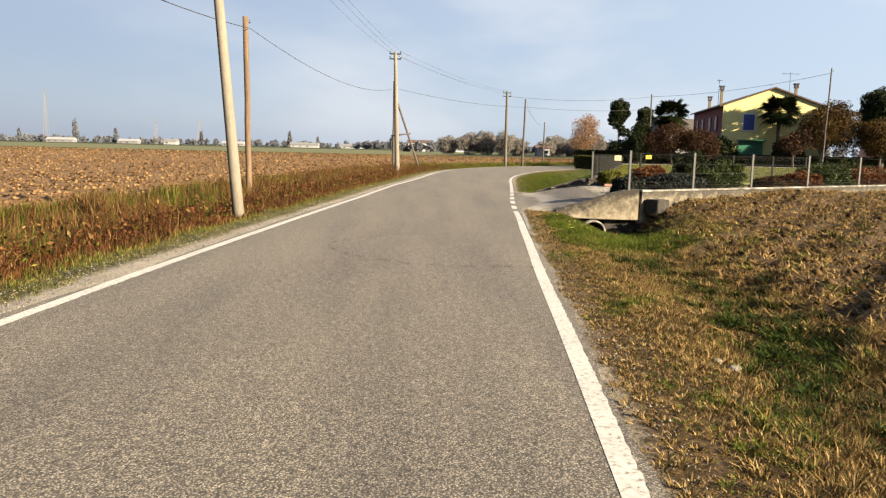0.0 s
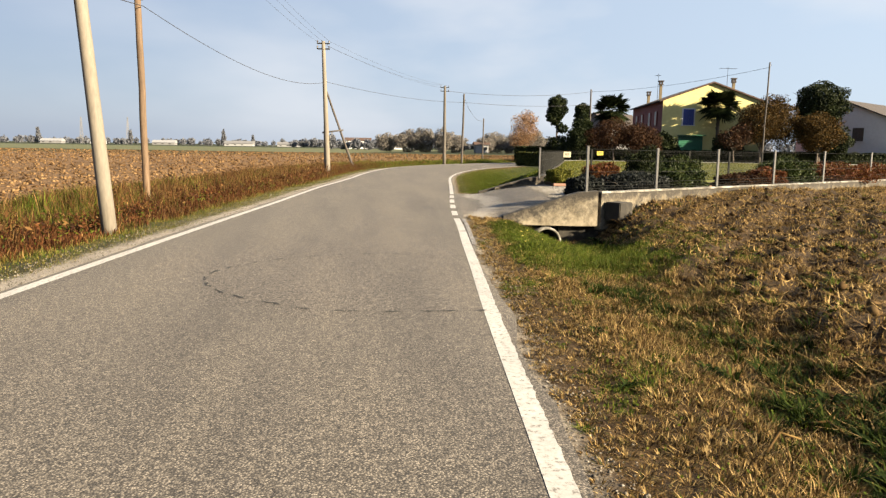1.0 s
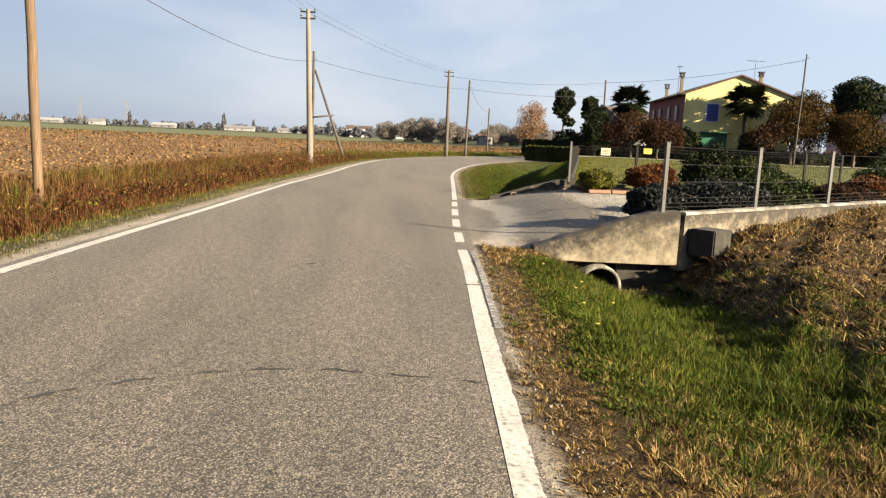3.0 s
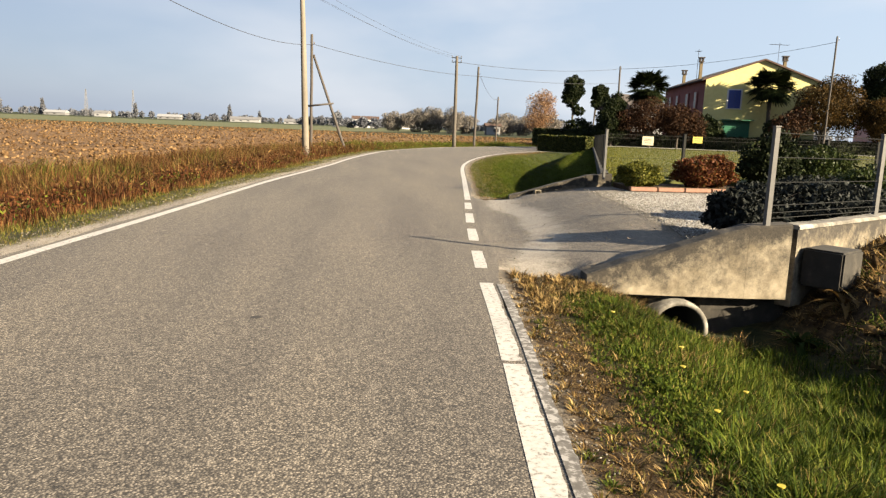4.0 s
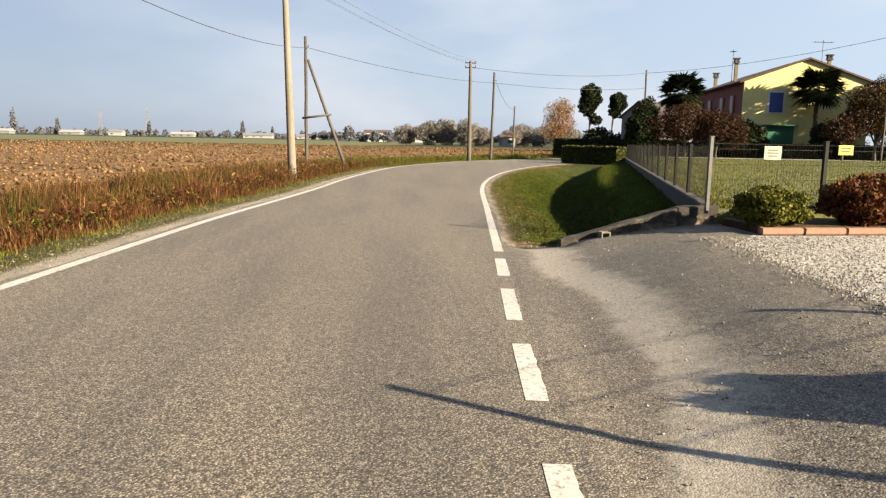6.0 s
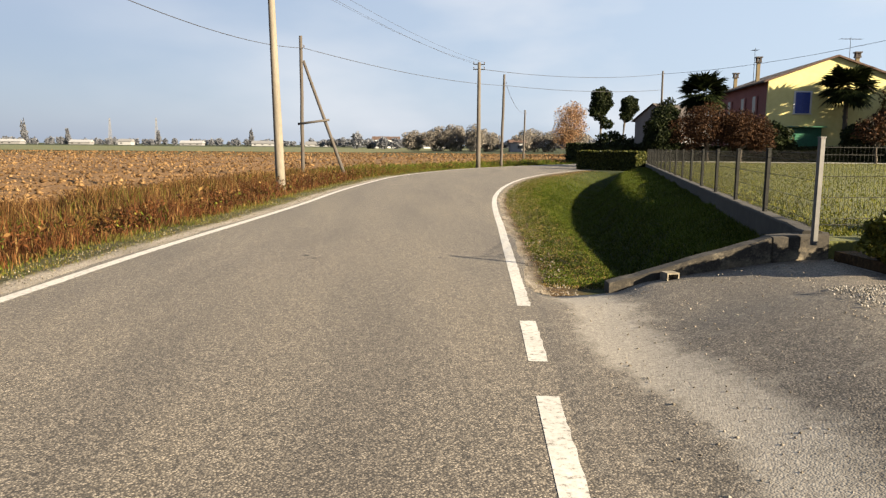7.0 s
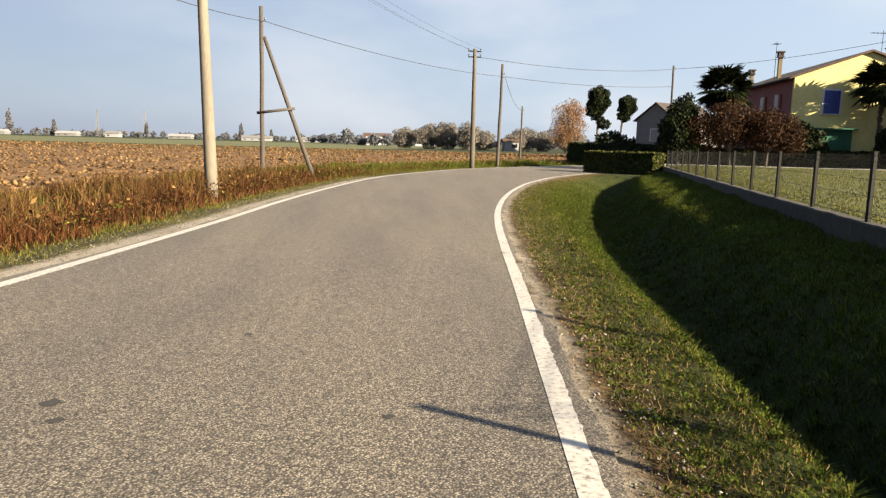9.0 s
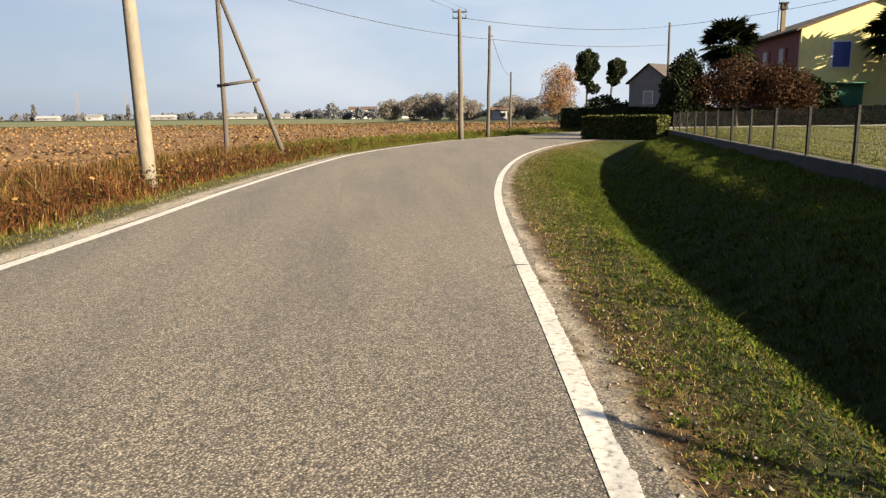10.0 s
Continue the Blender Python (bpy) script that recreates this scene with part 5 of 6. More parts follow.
crowned("garden_tree", (25.1, 74.0, 0.5), 1.4, 0.11, [(0, 0, 2.6, 1.7, 1.5, 1.5), (-1.6, 0.2, 2.2, 1.3, 1.2, 1.3), (1.8, 0, 2.2, 1.3, 1.2, 1.2)], 16000, 0.085, L_BROWN, "bushy tree with brown autumn leaves behind the lawn", limbs=12, seed=42, shell=0.2)
crowned("garden_tree", (27.4, 73.5, 0.5), 1.4, 0.11, [(0, 0, 2.3, 1.7, 1.5, 1.3), (1.3, 0.2, 1.9, 1.2, 1.2, 1.1)], 13000, 0.085, L_BROWN, "bushy tree with brown autumn leaves behind the lawn", limbs=12, seed=43, shell=0.2)
crowned("garden_shrub", (30.7, 75.6, 0.5), 0.8, 0.1, [(0, 0, 1.5, 1.6, 1.3, 1.3)], 6000, 0.15, L_DARK, "rounded dark evergreen shrub by the house", "shrub", limbs=4, seed=44)
crowned("garden_shrub", (37.6, 75.4, 0.5), 0.8, 0.1, [(0, 0, 1.5, 1.5, 1.2, 1.4)], 6000, 0.15, L_DARK, "rounded dark evergreen shrub below the palm", "shrub", limbs=4, seed=49)
crowned("garden_tree", (39.5, 72.5, 0.5), 1.8, 0.16, [(0, 0, 3.8, 2.4, 2.2, 2.0), (2.4, 0.4, 3.6, 2.0, 1.8, 1.9), (1.0, 0, 5.2, 1.8, 1.6, 1.5)], 26000, 0.10, L_OLIVE, "spreading tree with olive and russet autumn leaves", limbs=14, seed=45, shell=0.2)
crowned("garden_tree", (36.2, 71.5, 0.5), 1.6, 0.11, [(0, 0, 2.3, 1.6, 1.4, 1.0), (0.8, 0, 3.0, 1.2, 1.1, 0.9)], 2200, 0.13, L_BROWN, "small nearly bare fruit tree by the hedge", limbs=14, seed=46, shell=0.2)
crowned("garden_tree", (44.5, 71.0, 0.5), 1.6, 0.14, [(0, 0, 3.0, 2.2, 1.8, 1.8)], 14000, 0.10, L_OLIVE, "tree with olive autumn leaves by the hedge", limbs=10, seed=47, shell=0.2)
crowned("evergreen_tree", (46.5, 74.0, 0.5), 3.0, 0.25, [(0, 0, 6.0, 2.4, 2.2, 2.0), (-0.4, 0, 4.2, 2.0, 2.0, 1.8), (1.2, 0, 2.2, 2.2, 1.8, 1.7)], 34000, 0.13, L_DARK, "tall dark evergreen tree between the houses", limbs=8, seed=48)

# by the entrance
crowned("globe_bush", (7.25, 28.05, 0.42), 0.2, 0.03, [(0, 0, 0.24, 0.46, 0.42, 0.27)], 7000, 0.035, L_GLOBE, "clipped yellow-green globe bush in the planting bed", "shrub", limbs=5, seed=51, shell=0.8)
crowned("red_shrub", (8.75, 28.15, 0.42), 0.3, 0.03, [(0, 0, 0.33, 0.66, 0.5, 0.34), (0.25, 0, 0.48, 0.36, 0.36, 0.24)], 12000, 0.036, L_RED, "loose red-leaved shrub in the planting bed", "shrub", limbs=10, seed=52, shell=0.3, aspect=2.2)
crowned("dark_shrub", (10.5, 28.6, 0.42), 0.6, 0.05, [(0, 0, 0.55, 0.7, 0.5, 0.55), (0.1, 0, 0.95, 0.4, 0.36, 0.36)], 14000, 0.045, L_DARK, "upright dark evergreen shrub in the planting bed", "shrub", limbs=8, seed=53, shell=0.3)
crowned("dark_shrub", (11.9, 28.85, 0.42), 0.4, 0.05, [(0, 0, 0.45, 0.8, 0.6, 0.5)], 12000, 0.045, L_MID, "rounded green shrub in the planting bed", "shrub", limbs=8, seed=54, shell=0.4)
for i, (bx, by, rx, rz, mat, label) in enumerate((
        (6.10, 21.0, 0.46, 0.30, L_JUNIPER, "spreading blue-grey juniper by the field wall"),
        (7.9, 22.15, 0.95, 0.33, L_JUNIPER, "broad blue-grey juniper by the field wall"),
        (9.6, 23.2, 0.75, 0.40, L_MID, "leafy green shrub by the field wall"),
        (12.6, 25.35, 0.8, 0.28, L_BROWN, "low brown shrub by the field wall"),
        (14.0, 26.3, 0.65, 0.36, L_RED, "red-leaved shrub by the field wall"),
        (15.3, 27.3, 1.0, 0.52, L_MID, "leafy green shrub by the field wall"),
        (18.3, 29.2, 1.5, 0.44, L_RED, "broad red-leaved shrub by the field wall"),
        (21.6, 31.4, 1.2, 0.42, L_RED, "broad red-leaved shrub by the field wall"))):
    crowned("wall_shrub", (bx - 0.12, by + 0.28 * (i > 0), 0.33), 0.3, 0.04, [(0, 0, rz, rx, rx * 0.8, rz), (rx * 0.5, 0.1, rz * 1.1, rx * 0.5, rx * 0.5, rz * 0.6)], 14000, 0.036, mat, label, "shrub", limbs=8, seed=60 + i, shell=0.35, aspect=2.4)

# the bed's edging
edging = thing("bed_edging", 0, 0, 0, "low terracotta edging of the planting bed", "edging", kind="structure")
for k in range(16):
    x0 = 6.9 + k * 0.62
    bm = bmesh.new()
    add_box(bm, 0, -0.06, 0, 0.60, 0.06, 0.085, None, 0.012)
    o = part("edging_stone", bm, M_TERRA, edging)
    o.matrix_world = pose(x0, 27.62 + 0.045 * k, 0.352, 0, 0, 4)
slab("planting_bed", [(6.95, 27.7), (16.8, 28.4), (16.8, 31.5), (12.6, 29.2), (6.95, 28.85)], 0.44, 0.2, M_GROUND, "dark earth planting bed along the fence", "planting bed")


# ---- distance ----
def far_wood(name, x0, x1, y, zt, n, mat, label, seed, size=1.2, depth=8):
    rng = np.random.default_rng(seed)
    m = max(2, int((x1 - x0) / (zt * 0.7)))
    blobs = [(x0 + (x1 - x0) * (i + rng.uniform(0.1, 0.9)) / m, y + rng.uniform(-depth, depth), zt * h * 0.52, zt * rng.uniform(0.35, 0.6), zt * 0.4, zt * h * 0.52) for i, h in enumerate(rng.uniform(0.6, 1.05, m))]
    v, f = leaf_quads(blob_points(rng, blobs, n, 0.3), rng, size)
    return tagged(sheet(name, v, f, mat), label, "woods", kind="stuff")


far_wood("far_wood", 8, 56, 235, 7.6, 60000, L_FAR, "haze-paled grey-brown belt of bare trees beyond the fields", 71, 0.24)
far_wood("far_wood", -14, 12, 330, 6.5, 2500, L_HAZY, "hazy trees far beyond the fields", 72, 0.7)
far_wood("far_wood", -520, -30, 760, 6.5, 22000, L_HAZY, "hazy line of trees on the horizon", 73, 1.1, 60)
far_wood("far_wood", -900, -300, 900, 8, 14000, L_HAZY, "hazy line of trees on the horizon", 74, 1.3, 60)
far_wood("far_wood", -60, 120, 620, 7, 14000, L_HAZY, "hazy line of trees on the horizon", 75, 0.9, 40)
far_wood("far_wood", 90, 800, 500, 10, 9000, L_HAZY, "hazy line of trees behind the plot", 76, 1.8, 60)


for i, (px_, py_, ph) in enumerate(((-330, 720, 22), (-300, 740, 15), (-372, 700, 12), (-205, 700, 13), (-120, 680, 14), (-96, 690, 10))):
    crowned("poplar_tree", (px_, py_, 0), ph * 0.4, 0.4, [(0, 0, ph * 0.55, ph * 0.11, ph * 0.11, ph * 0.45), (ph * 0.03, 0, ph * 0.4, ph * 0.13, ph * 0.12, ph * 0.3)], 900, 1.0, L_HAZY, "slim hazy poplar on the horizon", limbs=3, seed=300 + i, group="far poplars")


def barn(x, y, w, d, h, wall, roof, label):
    t = thing("farm_building", x, y, 0, label, "building", "far farm buildings")
    part("wall", box(0, 0, 0, w, d, h), wall, t)
    bm = bmesh.new()
    rows = [[bm.verts.new(c) for c in ((xx, -0.5, h), (xx, d / 2, h + d * 0.22), (xx, d + 0.5, h))] for xx in (-0.5, w + 0.5)]
    bm.faces.new(rows[0])
    bm.faces.new(rows[1][::-1])
    for k in range(3):
        bm.faces.new((rows[0][k], rows[1][k], rows[1][(k + 1) % 3], rows[0][(k + 1) % 3]))
    part("roof", bm, roof, t)
    for i in range(max(1, int(w / 6))):
        part("window", box(2 + i * 6, -0.1, h * 0.35, 3.6 + i * 6, -0.02, h * 0.7), M_GLASS, t)


barn_rng = random.Random(9)
for i in range(10):
    bx = -560 + i * 55 + barn_rng.uniform(-6, 6)
    barn(bx, 680 + barn_rng.uniform(-30, 40), barn_rng.uniform(10, 28), 10, barn_rng.uniform(2.0, 3.4), barn_rng.choice([M_GREYWALL, M_FARWALL, M_FARWALL]), barn_rng.choice([M_GREYWALL, M_FARWALL]), "distant pale farm building on the horizon")
barn(36, 232, 4, 4, 2.6, M_GREYWALL, M_ROOF, "small white farm building by the trees")
barn(-8, 420, 14, 8, 4.5, M_WHITE, M_ROOF, "distant white farm building on the horizon")
barn(20, 440, 12, 8, 4.5, M_WHITE, M_ROOF, "distant white farm building on the horizon")


def lattice_mast(x, y, h, w, label):
    t = thing("lattice_mast", x, y, 0, label, "mast")
    bm = bmesh.new()
    for sx in (-1, 1):
        for sy in (-1, 1):
            add_tube(bm, (sx * w, sy * w, 0), (sx * 0.3, sy * 0.3, h), 0.16, 0.12, 4)
    n = 12
    for i in range(n):
        f0, f1 = i / n, (i + 1) / n
        a, b = w + (0.3 - w) * f0, w + (0.3 - w) * f1
        for sy in (-1, 1):
            add_tube(bm, (-a, sy * a, h * f0), (b, sy * b, h * f1), 0.08, 0.08, 4)
            add_tube(bm, (a, sy * a, h * f0), (-b, sy * b, h * f1), 0.08, 0.08, 4)
    part("lattice", bm, M_FARWALL, t)


lattice_mast(-347, 700, 48, 2.0, "pale lattice mast on the horizon")
lattice_mast(-254, 720, 24, 1.6, "pale lattice mast on the horizon")
lattice_mast(-225, 760, 26, 1.6, "pale lattice mast on the horizon")

# the green strip beyond the ploughed field
v = [(-1500, 175, 0.02), (-2, 175, 0.02), (60, 420, 0.02), (-1500, 640, 0.02)]
tagged(sheet("far_meadow", v, [(0, 1, 2, 3)], M_LAWN), "green meadow beyond the ploughed field", "field", kind="structure")
# ---- grass and earth ----
def strip_points(rng, line, side, y0, y1, d0, d1, n, power=1.0):
    """Random plan points beside a line, d0 to d1 metres from it; power over 1 crowds them towards y0."""
    keep = resample(line, 1600)
    nr = shifted(keep, 1.0) - keep
    ok = np.where((keep[:, 1] >= y0) & (keep[:, 1] <= y1))[0]
    i = ok[0] + ((len(ok) - 1) * rng.uniform(0, 1, n) ** power).astype(int)
    d = rng.uniform(d0, d1, n)
    p = keep[i] + nr[i] * (d * side)[:, None] + rng.normal(0, 0.04, (n, 2))
    return p, d


def patch(x, y, k, seed, lo=0.0, hi=0.6):
    return step01(lo, hi, lumps(x, y, k, seed) + 0.5 * lumps(x, y, k * 2.7, seed + 1.3))


def grass(name, rng, xy, h, w, mat, label, lean=0.35, seg=1, lift=0.0, category="grass"):
    z = ground_z(xy[:, 0], xy[:, 1]) - 0.01 + lift
    v, f = blades(rng, xy, z, h, w, lean, seg)
    return tagged(sheet(name, v, f, mat), label, category, kind="stuff")


def tufts(name, rng, centers, count, height, spread_r, w, mat, label, lean=0.55, category="grass"):
    """Clumps of blades that fan out from shared centres. height and spread_r are per clump."""
    c = np.repeat(centers, count, axis=0)
    hh = np.repeat(height, count) * rng.uniform(0.45, 1.15, len(c))
    sp = np.repeat(spread_r, count)
    ang = rng.uniform(0, 2 * math.pi, len(c))
    rad = sp * np.sqrt(rng.uniform(0, 1, len(c)))
    out = np.column_stack([np.cos(ang), np.sin(ang)])
    base = np.column_stack([c + out * rad[:, None] * 0.45, ground_z(c[:, 0], c[:, 1]) - 0.01])
    side = np.column_stack([-out[:, 1], out[:, 0], np.zeros(len(c))]) * (w * rng.uniform(0.6, 1.4, (len(c), 1)) * 0.5)
    reach = rad * 0.8 + np.abs(rng.normal(0, lean, len(c))) * hh
    tip = np.column_stack([out * reach[:, None], hh])
    mid = tip * np.array([0.38, 0.38, 0.66])
    v = np.stack([base - side, base + side, base + mid + side * 0.75, base + tip, base + mid - side * 0.75], 1).reshape(-1, 3)
    k = np.arange(len(c))[:, None] * 5
    f = np.concatenate([k + np.array([[0, 1, 2]]), k + np.array([[0, 2, 4]]), k + np.array([[4, 2, 3]])])
    return tagged(sheet(name, v, f, mat), label, category, kind="stuff")


rng = np.random.default_rng(100)
# clumps in the dry verge
p, d = strip_points(rng, RIGHT_LINE, 1, -1.5, 19.3, 0.20, 2.7, 12500, 1.15)
wet = step01(12.0, 14.8, p[:, 1]) * step01(0.5, 1.0, d)
g = patch(p[:, 0], p[:, 1], 1.1, 9.0, 0.1, 0.6)
r = rng.uniform(0, 1, len(p))
is_green = r < np.maximum(0.30 * g, 0.92 * wet)
hgt = 0.032 + 0.055 * step01(0.5, 1.3, d) * patch(p[:, 0], p[:, 1], 0.8, 5.0, -0.6, 0.5)
q = ~is_green & (rng.uniform(0, 1, len(p)) < 0.85)
tufts("dry_tufts", rng, p[q], 22, hgt[q] * rng.uniform(0.4, 1.5, q.sum()), rng.uniform(0.03, 0.09, q.sum()), 0.0075, L_DRY, "dry straw-coloured grass clumps in the verge", 0.7)
tufts("green_tufts", rng, p[is_green], 24, (hgt[is_green] + 0.025 * wet[is_green]) * rng.uniform(0.6, 1.4, is_green.sum()), rng.uniform(0.03, 0.10, is_green.sum()), 0.008, L_GREEN, "green grass clumps in the verge and ditch", 0.6)
# clumps against the headwall
p = np.column_stack([rng.uniform(2.95, 4.4, 420), rng.uniform(18.6, 20.3, 420)])
p = p[(p[:, 1] < 20.0) | (p[:, 0] < 3.72)]
tufts("dry_tufts", rng, p, 26, 0.06 * rng.uniform(0.5, 1.5, len(p)), rng.uniform(0.04, 0.10, len(p)), 0.009, L_DRY, "dry brown grass clumps beside the headwall", 0.8)
# clumps along the lawn ditch
p, d = strip_points(rng, RIGHT_LINE, 1, 29.5, 56.0, 0.34, 7.0, 9000, 1.5)
ok = (p[:, 0] < fence_x(p[:, 1]) - 0.2) & (p[:, 1] > 29.5)
p, d = p[ok], d[ok]
tufts("ditch_tufts", rng, p, 20, (0.035 + 0.045 * step01(0.8, 2.0, d)) * rng.uniform(0.6, 1.5, len(p)), rng.uniform(0.04, 0.11, len(p)), 0.008, L_GREEN, "green grass clumps in the roadside ditch", 0.7)
# dry verge between the road and the field
p, d = strip_points(rng, RIGHT_LINE, 1, -1.5, 20.0, 0.12, 3.0, 330000, 1.25)
bare = patch(p[:, 0], p[:, 1], 1.7, 2.0, -0.35, 0.1)
verge_edge = 0.12 + 0.13 * patch(p[:, 0], p[:, 1], 1.5, 8.0, -0.5, 0.5)
keep = rng.uniform(0, 1, len(p)) < (0.30 + 0.7 * bare) * step01(verge_edge, verge_edge + 0.15, d)
keep &= ~((p[:, 1] > 20.0) & (p[:, 0] > 3.6))
p, d = p[keep], d[keep]
tall = 0.025 + 0.05 * step01(0.4, 1.4, d) + 0.05 * patch(p[:, 0], p[:, 1], 0.9, 5.0) * step01(0.9, 1.5, d)
grass("verge_grass", rng, p, tall * rng.uniform(0.3, 1.05, len(p)), 0.0075, L_DRY, "dry straw-coloured verge grass beside the road", 0.95)
# green tufts in the dry verge
p, d = strip_points(rng, RIGHT_LINE, 1, -1.5, 19.6, 0.3, 4.6, 190000)
g = patch(p[:, 0], p[:, 1], 1.1, 9.0, 0.15, 0.7) * (1 - step01(2.6, 3.4, d))
ditch = step01(12.2, 14.8, p[:, 1]) * step01(0.5, 0.9, d) * (1 - 0.92 * step01(2.6, 3.5, d))
keep = rng.uniform(0, 1, len(p)) < np.maximum(0.50 * g, 0.95 * ditch)
keep &= ~((p[:, 1] > 19.7))
p, d, ditch = p[keep], d[keep], ditch[keep]
grass("green_grass", rng, p, (0.035 + 0.035 * step01(0.5, 1.2, d) + 0.055 * ditch * step01(0.9, 1.8, d)) * rng.uniform(0.5, 1.4, len(p)), 0.0085, L_GREEN, "green grass tufts in the verge and the culvert ditch", 0.5, 2)
# stubble, lying stalks and clumps on the field
def field_points(n, y0=-1.0, y1=36.0, d0=2.2, d1=27.0):
    """Plan points on the bare field, denser towards the road."""
    keep = resample(RIGHT_LINE, 1600)
    i = np.searchsorted(keep[:, 1], rng.uniform(y0, y1, n))
    d = d0 + (d1 - d0) * rng.uniform(0, 1, n) ** 1.6
    q = np.column_stack([keep[i, 0] + d, keep[i, 1]]) + rng.normal(0, 0.03, (n, 2))
    ok = (q[:, 1] - (20.12 + (q[:, 0] - 6.02) * 0.679)) < -0.22
    ok &= ~((q[:, 1] > 12.5) & (d < 3.2))
    return q[ok], d[ok]


p, d = field_points(400000)
bare = patch(p[:, 0], p[:, 1], 0.8, 4.0, -0.5, 0.3)
p = p[rng.uniform(0, 1, len(p)) < 0.42 + 0.58 * step01(0.25, 0.75, bare)]
grass("stubble", rng, p, (0.03 + 0.07 * rng.uniform(0, 1, len(p)) ** 3) * rng.uniform(0.5, 1.5, len(p)), 0.018, L_STUBBLE, "lying straw and stubble on the bare field", 1.6, 1, 0.015, "stubble")
p, d = field_points(15000)
g = patch(p[:, 0], p[:, 1], 0.5, 6.0, -0.2, 0.6)
r = rng.uniform(0, 1, len(p))
q = r < 0.55
tufts("field_tufts", rng, p[q], 20, 0.05 * rng.uniform(0.4, 1.6, q.sum()), rng.uniform(0.08, 0.26, q.sum()), 0.010, L_STUBBLE, "dry brown clumps on the bare field", 1.6, "stubble")
q = (r > 0.55) & (rng.uniform(0, 1, len(p)) < 1.0 * np.minimum(0.8, 0.9 * g + 0.14))
tufts("field_weeds", rng, p[q], 22, 0.06 * rng.uniform(0.5, 1.6, q.sum()), rng.uniform(0.05, 0.16, q.sum()), 0.012, L_GREEN, "thin green regrowth on the bare field", 0.8)
# a ribbon of dark weeds where the verge meets the field
n = 1500
wy = rng.uniform(2.0, 12.0, n)
p = np.column_stack([right_at(wy) + 2.1 + 0.25 * np.sin(wy * 0.9) + rng.normal(0, 0.28, n), wy])
p = p[rng.uniform(0, 1, n) < 0.15 + 0.85 * patch(p[:, 0], p[:, 1], 0.7, 21.0, 0.0, 0.5)]
tufts("dark_weeds", rng, p, 30, 0.10 * rng.uniform(0.5, 1.5, len(p)), rng.uniform(0.06, 0.16, len(p)), 0.013, L_BROADLEAF, "dark green weeds where the verge meets the field", 0.8, "weeds")
# a fringe of straw against the field wall
u = rng.uniform(0.04, 1, 9000)
p = np.column_stack([6.02 + 29.9 * u, 20.12 + 20.3 * u]) + np.outer(rng.uniform(0.16, 1.0, 9000), [0.56, -0.83])
grass("wall_straw", rng, p, 0.13 * rng.uniform(0.3, 1.4, len(p)), 0.010, L_DRY, "dry straw along the field wall", 0.6)
# clods on the field
p, d = field_points(28000)
sz = 0.014 + 0.085 * rng.uniform(0, 1, len(p)) ** 3
v, f = stones(rng, np.column_stack([p, ground_z(p[:, 0], p[:, 1]) + 0.004]), sz)
tagged(sheet("field_clods", v, f, L_CLOD), "dark brown clods of earth on the bare field", "earth", kind="stuff")

# grass of the ditch beside the lawn
p, d = strip_points(rng, RIGHT_LINE, 1, 29.35, 68.0, 0.16, 8.0, 520000, 1.5)
keep = (p[:, 0] < fence_x(p[:, 1]) - 0.12) & (p[:, 1] > 29.4) & (rng.uniform(0, 1, len(p)) < step01(0.17 + 0.16 * patch(p[:, 0], p[:, 1], 1.4, 3.3, -0.5, 0.5), 0.46 + 0.06 * np.sin(p[:, 1] * 2.3), d))
p, d = p[keep], d[keep]
olive = (rng.uniform(0, 1, len(p)) < 0.62 * (1 - step01(0.8, 2.2, d)) + 0.08)
q, e = p[~olive], d[~olive]
grass("ditch_grass", rng, q, (0.03 + 0.045 * step01(0.8, 1.8, e)) * rng.uniform(0.5, 1.4, len(q)), 0.009, L_GREEN, "lush green grass in the roadside ditch", 0.6)
q, e = p[olive], d[olive]
grass("verge_grass", rng, q, 0.04 * rng.uniform(0.4, 1.4, len(q)), 0.007, L_DRY, "half-dry short grass on the ditch edge", 1.1)

# clover and small broad leaves among the grass
for y0, y1, d0, d1, n in ((13.2, 19.5, 0.6, 4.4, 45000), (29.5, 60.0, 0.35, 6.5, 100000), (-1.0, 12.5, 0.5, 3.0, 14000)):
    p, d = strip_points(rng, RIGHT_LINE, 1, y0, y1, d0, d1, n, 1.5 if y0 > 20 else 1.0)
    ok = (p[:, 0] < fence_x(p[:, 1]) - 0.25) if y0 > 20 else rng.uniform(0, 1, n) < 0.2 + 0.8 * patch(p[:, 0], p[:, 1], 1.1, 9.0, 0.0, 0.5)
    p = p[ok]
    z = ground_z(p[:, 0], p[:, 1]) + rng.uniform(0.01, 0.075, len(p))
    v, f = leaf_quads(np.column_stack([p, z]), rng, 0.016, 1.3)
    tagged(sheet("clover", v, f, L_CLOVER), "small green clover leaves among the verge grass", "clover", kind="stuff")
# left verge
p, d = strip_points(rng, LEFT_LINE, -1, 1.0, 85.0, 0.46, 1.9, 170000, 1.6)
keep = rng.uniform(0, 1, len(p)) < step01(0.42, 0.88 + 0.2 * np.sin(p[:, 1] * 1.3), d) * (0.4 + 0.6 * patch(p[:, 0], p[:, 1], 1.3, 3.0, -0.3, 0.3))
p, d = p[keep], d[keep]
half = rng.uniform(0, 1, len(p)) < 0.65
h = (0.035 + 0.06 * step01(0.8, 1.7, d)) * rng.uniform(0.4, 1.4, len(p))
grass("verge_grass", rng, p[half], h[half], 0.011, L_YELLOW, "yellow-green short grass on the verge", 0.6)
grass("verge_grass", rng, p[~half], h[~half], 0.011, L_GREEN, "short green grass on the verge", 0.6)
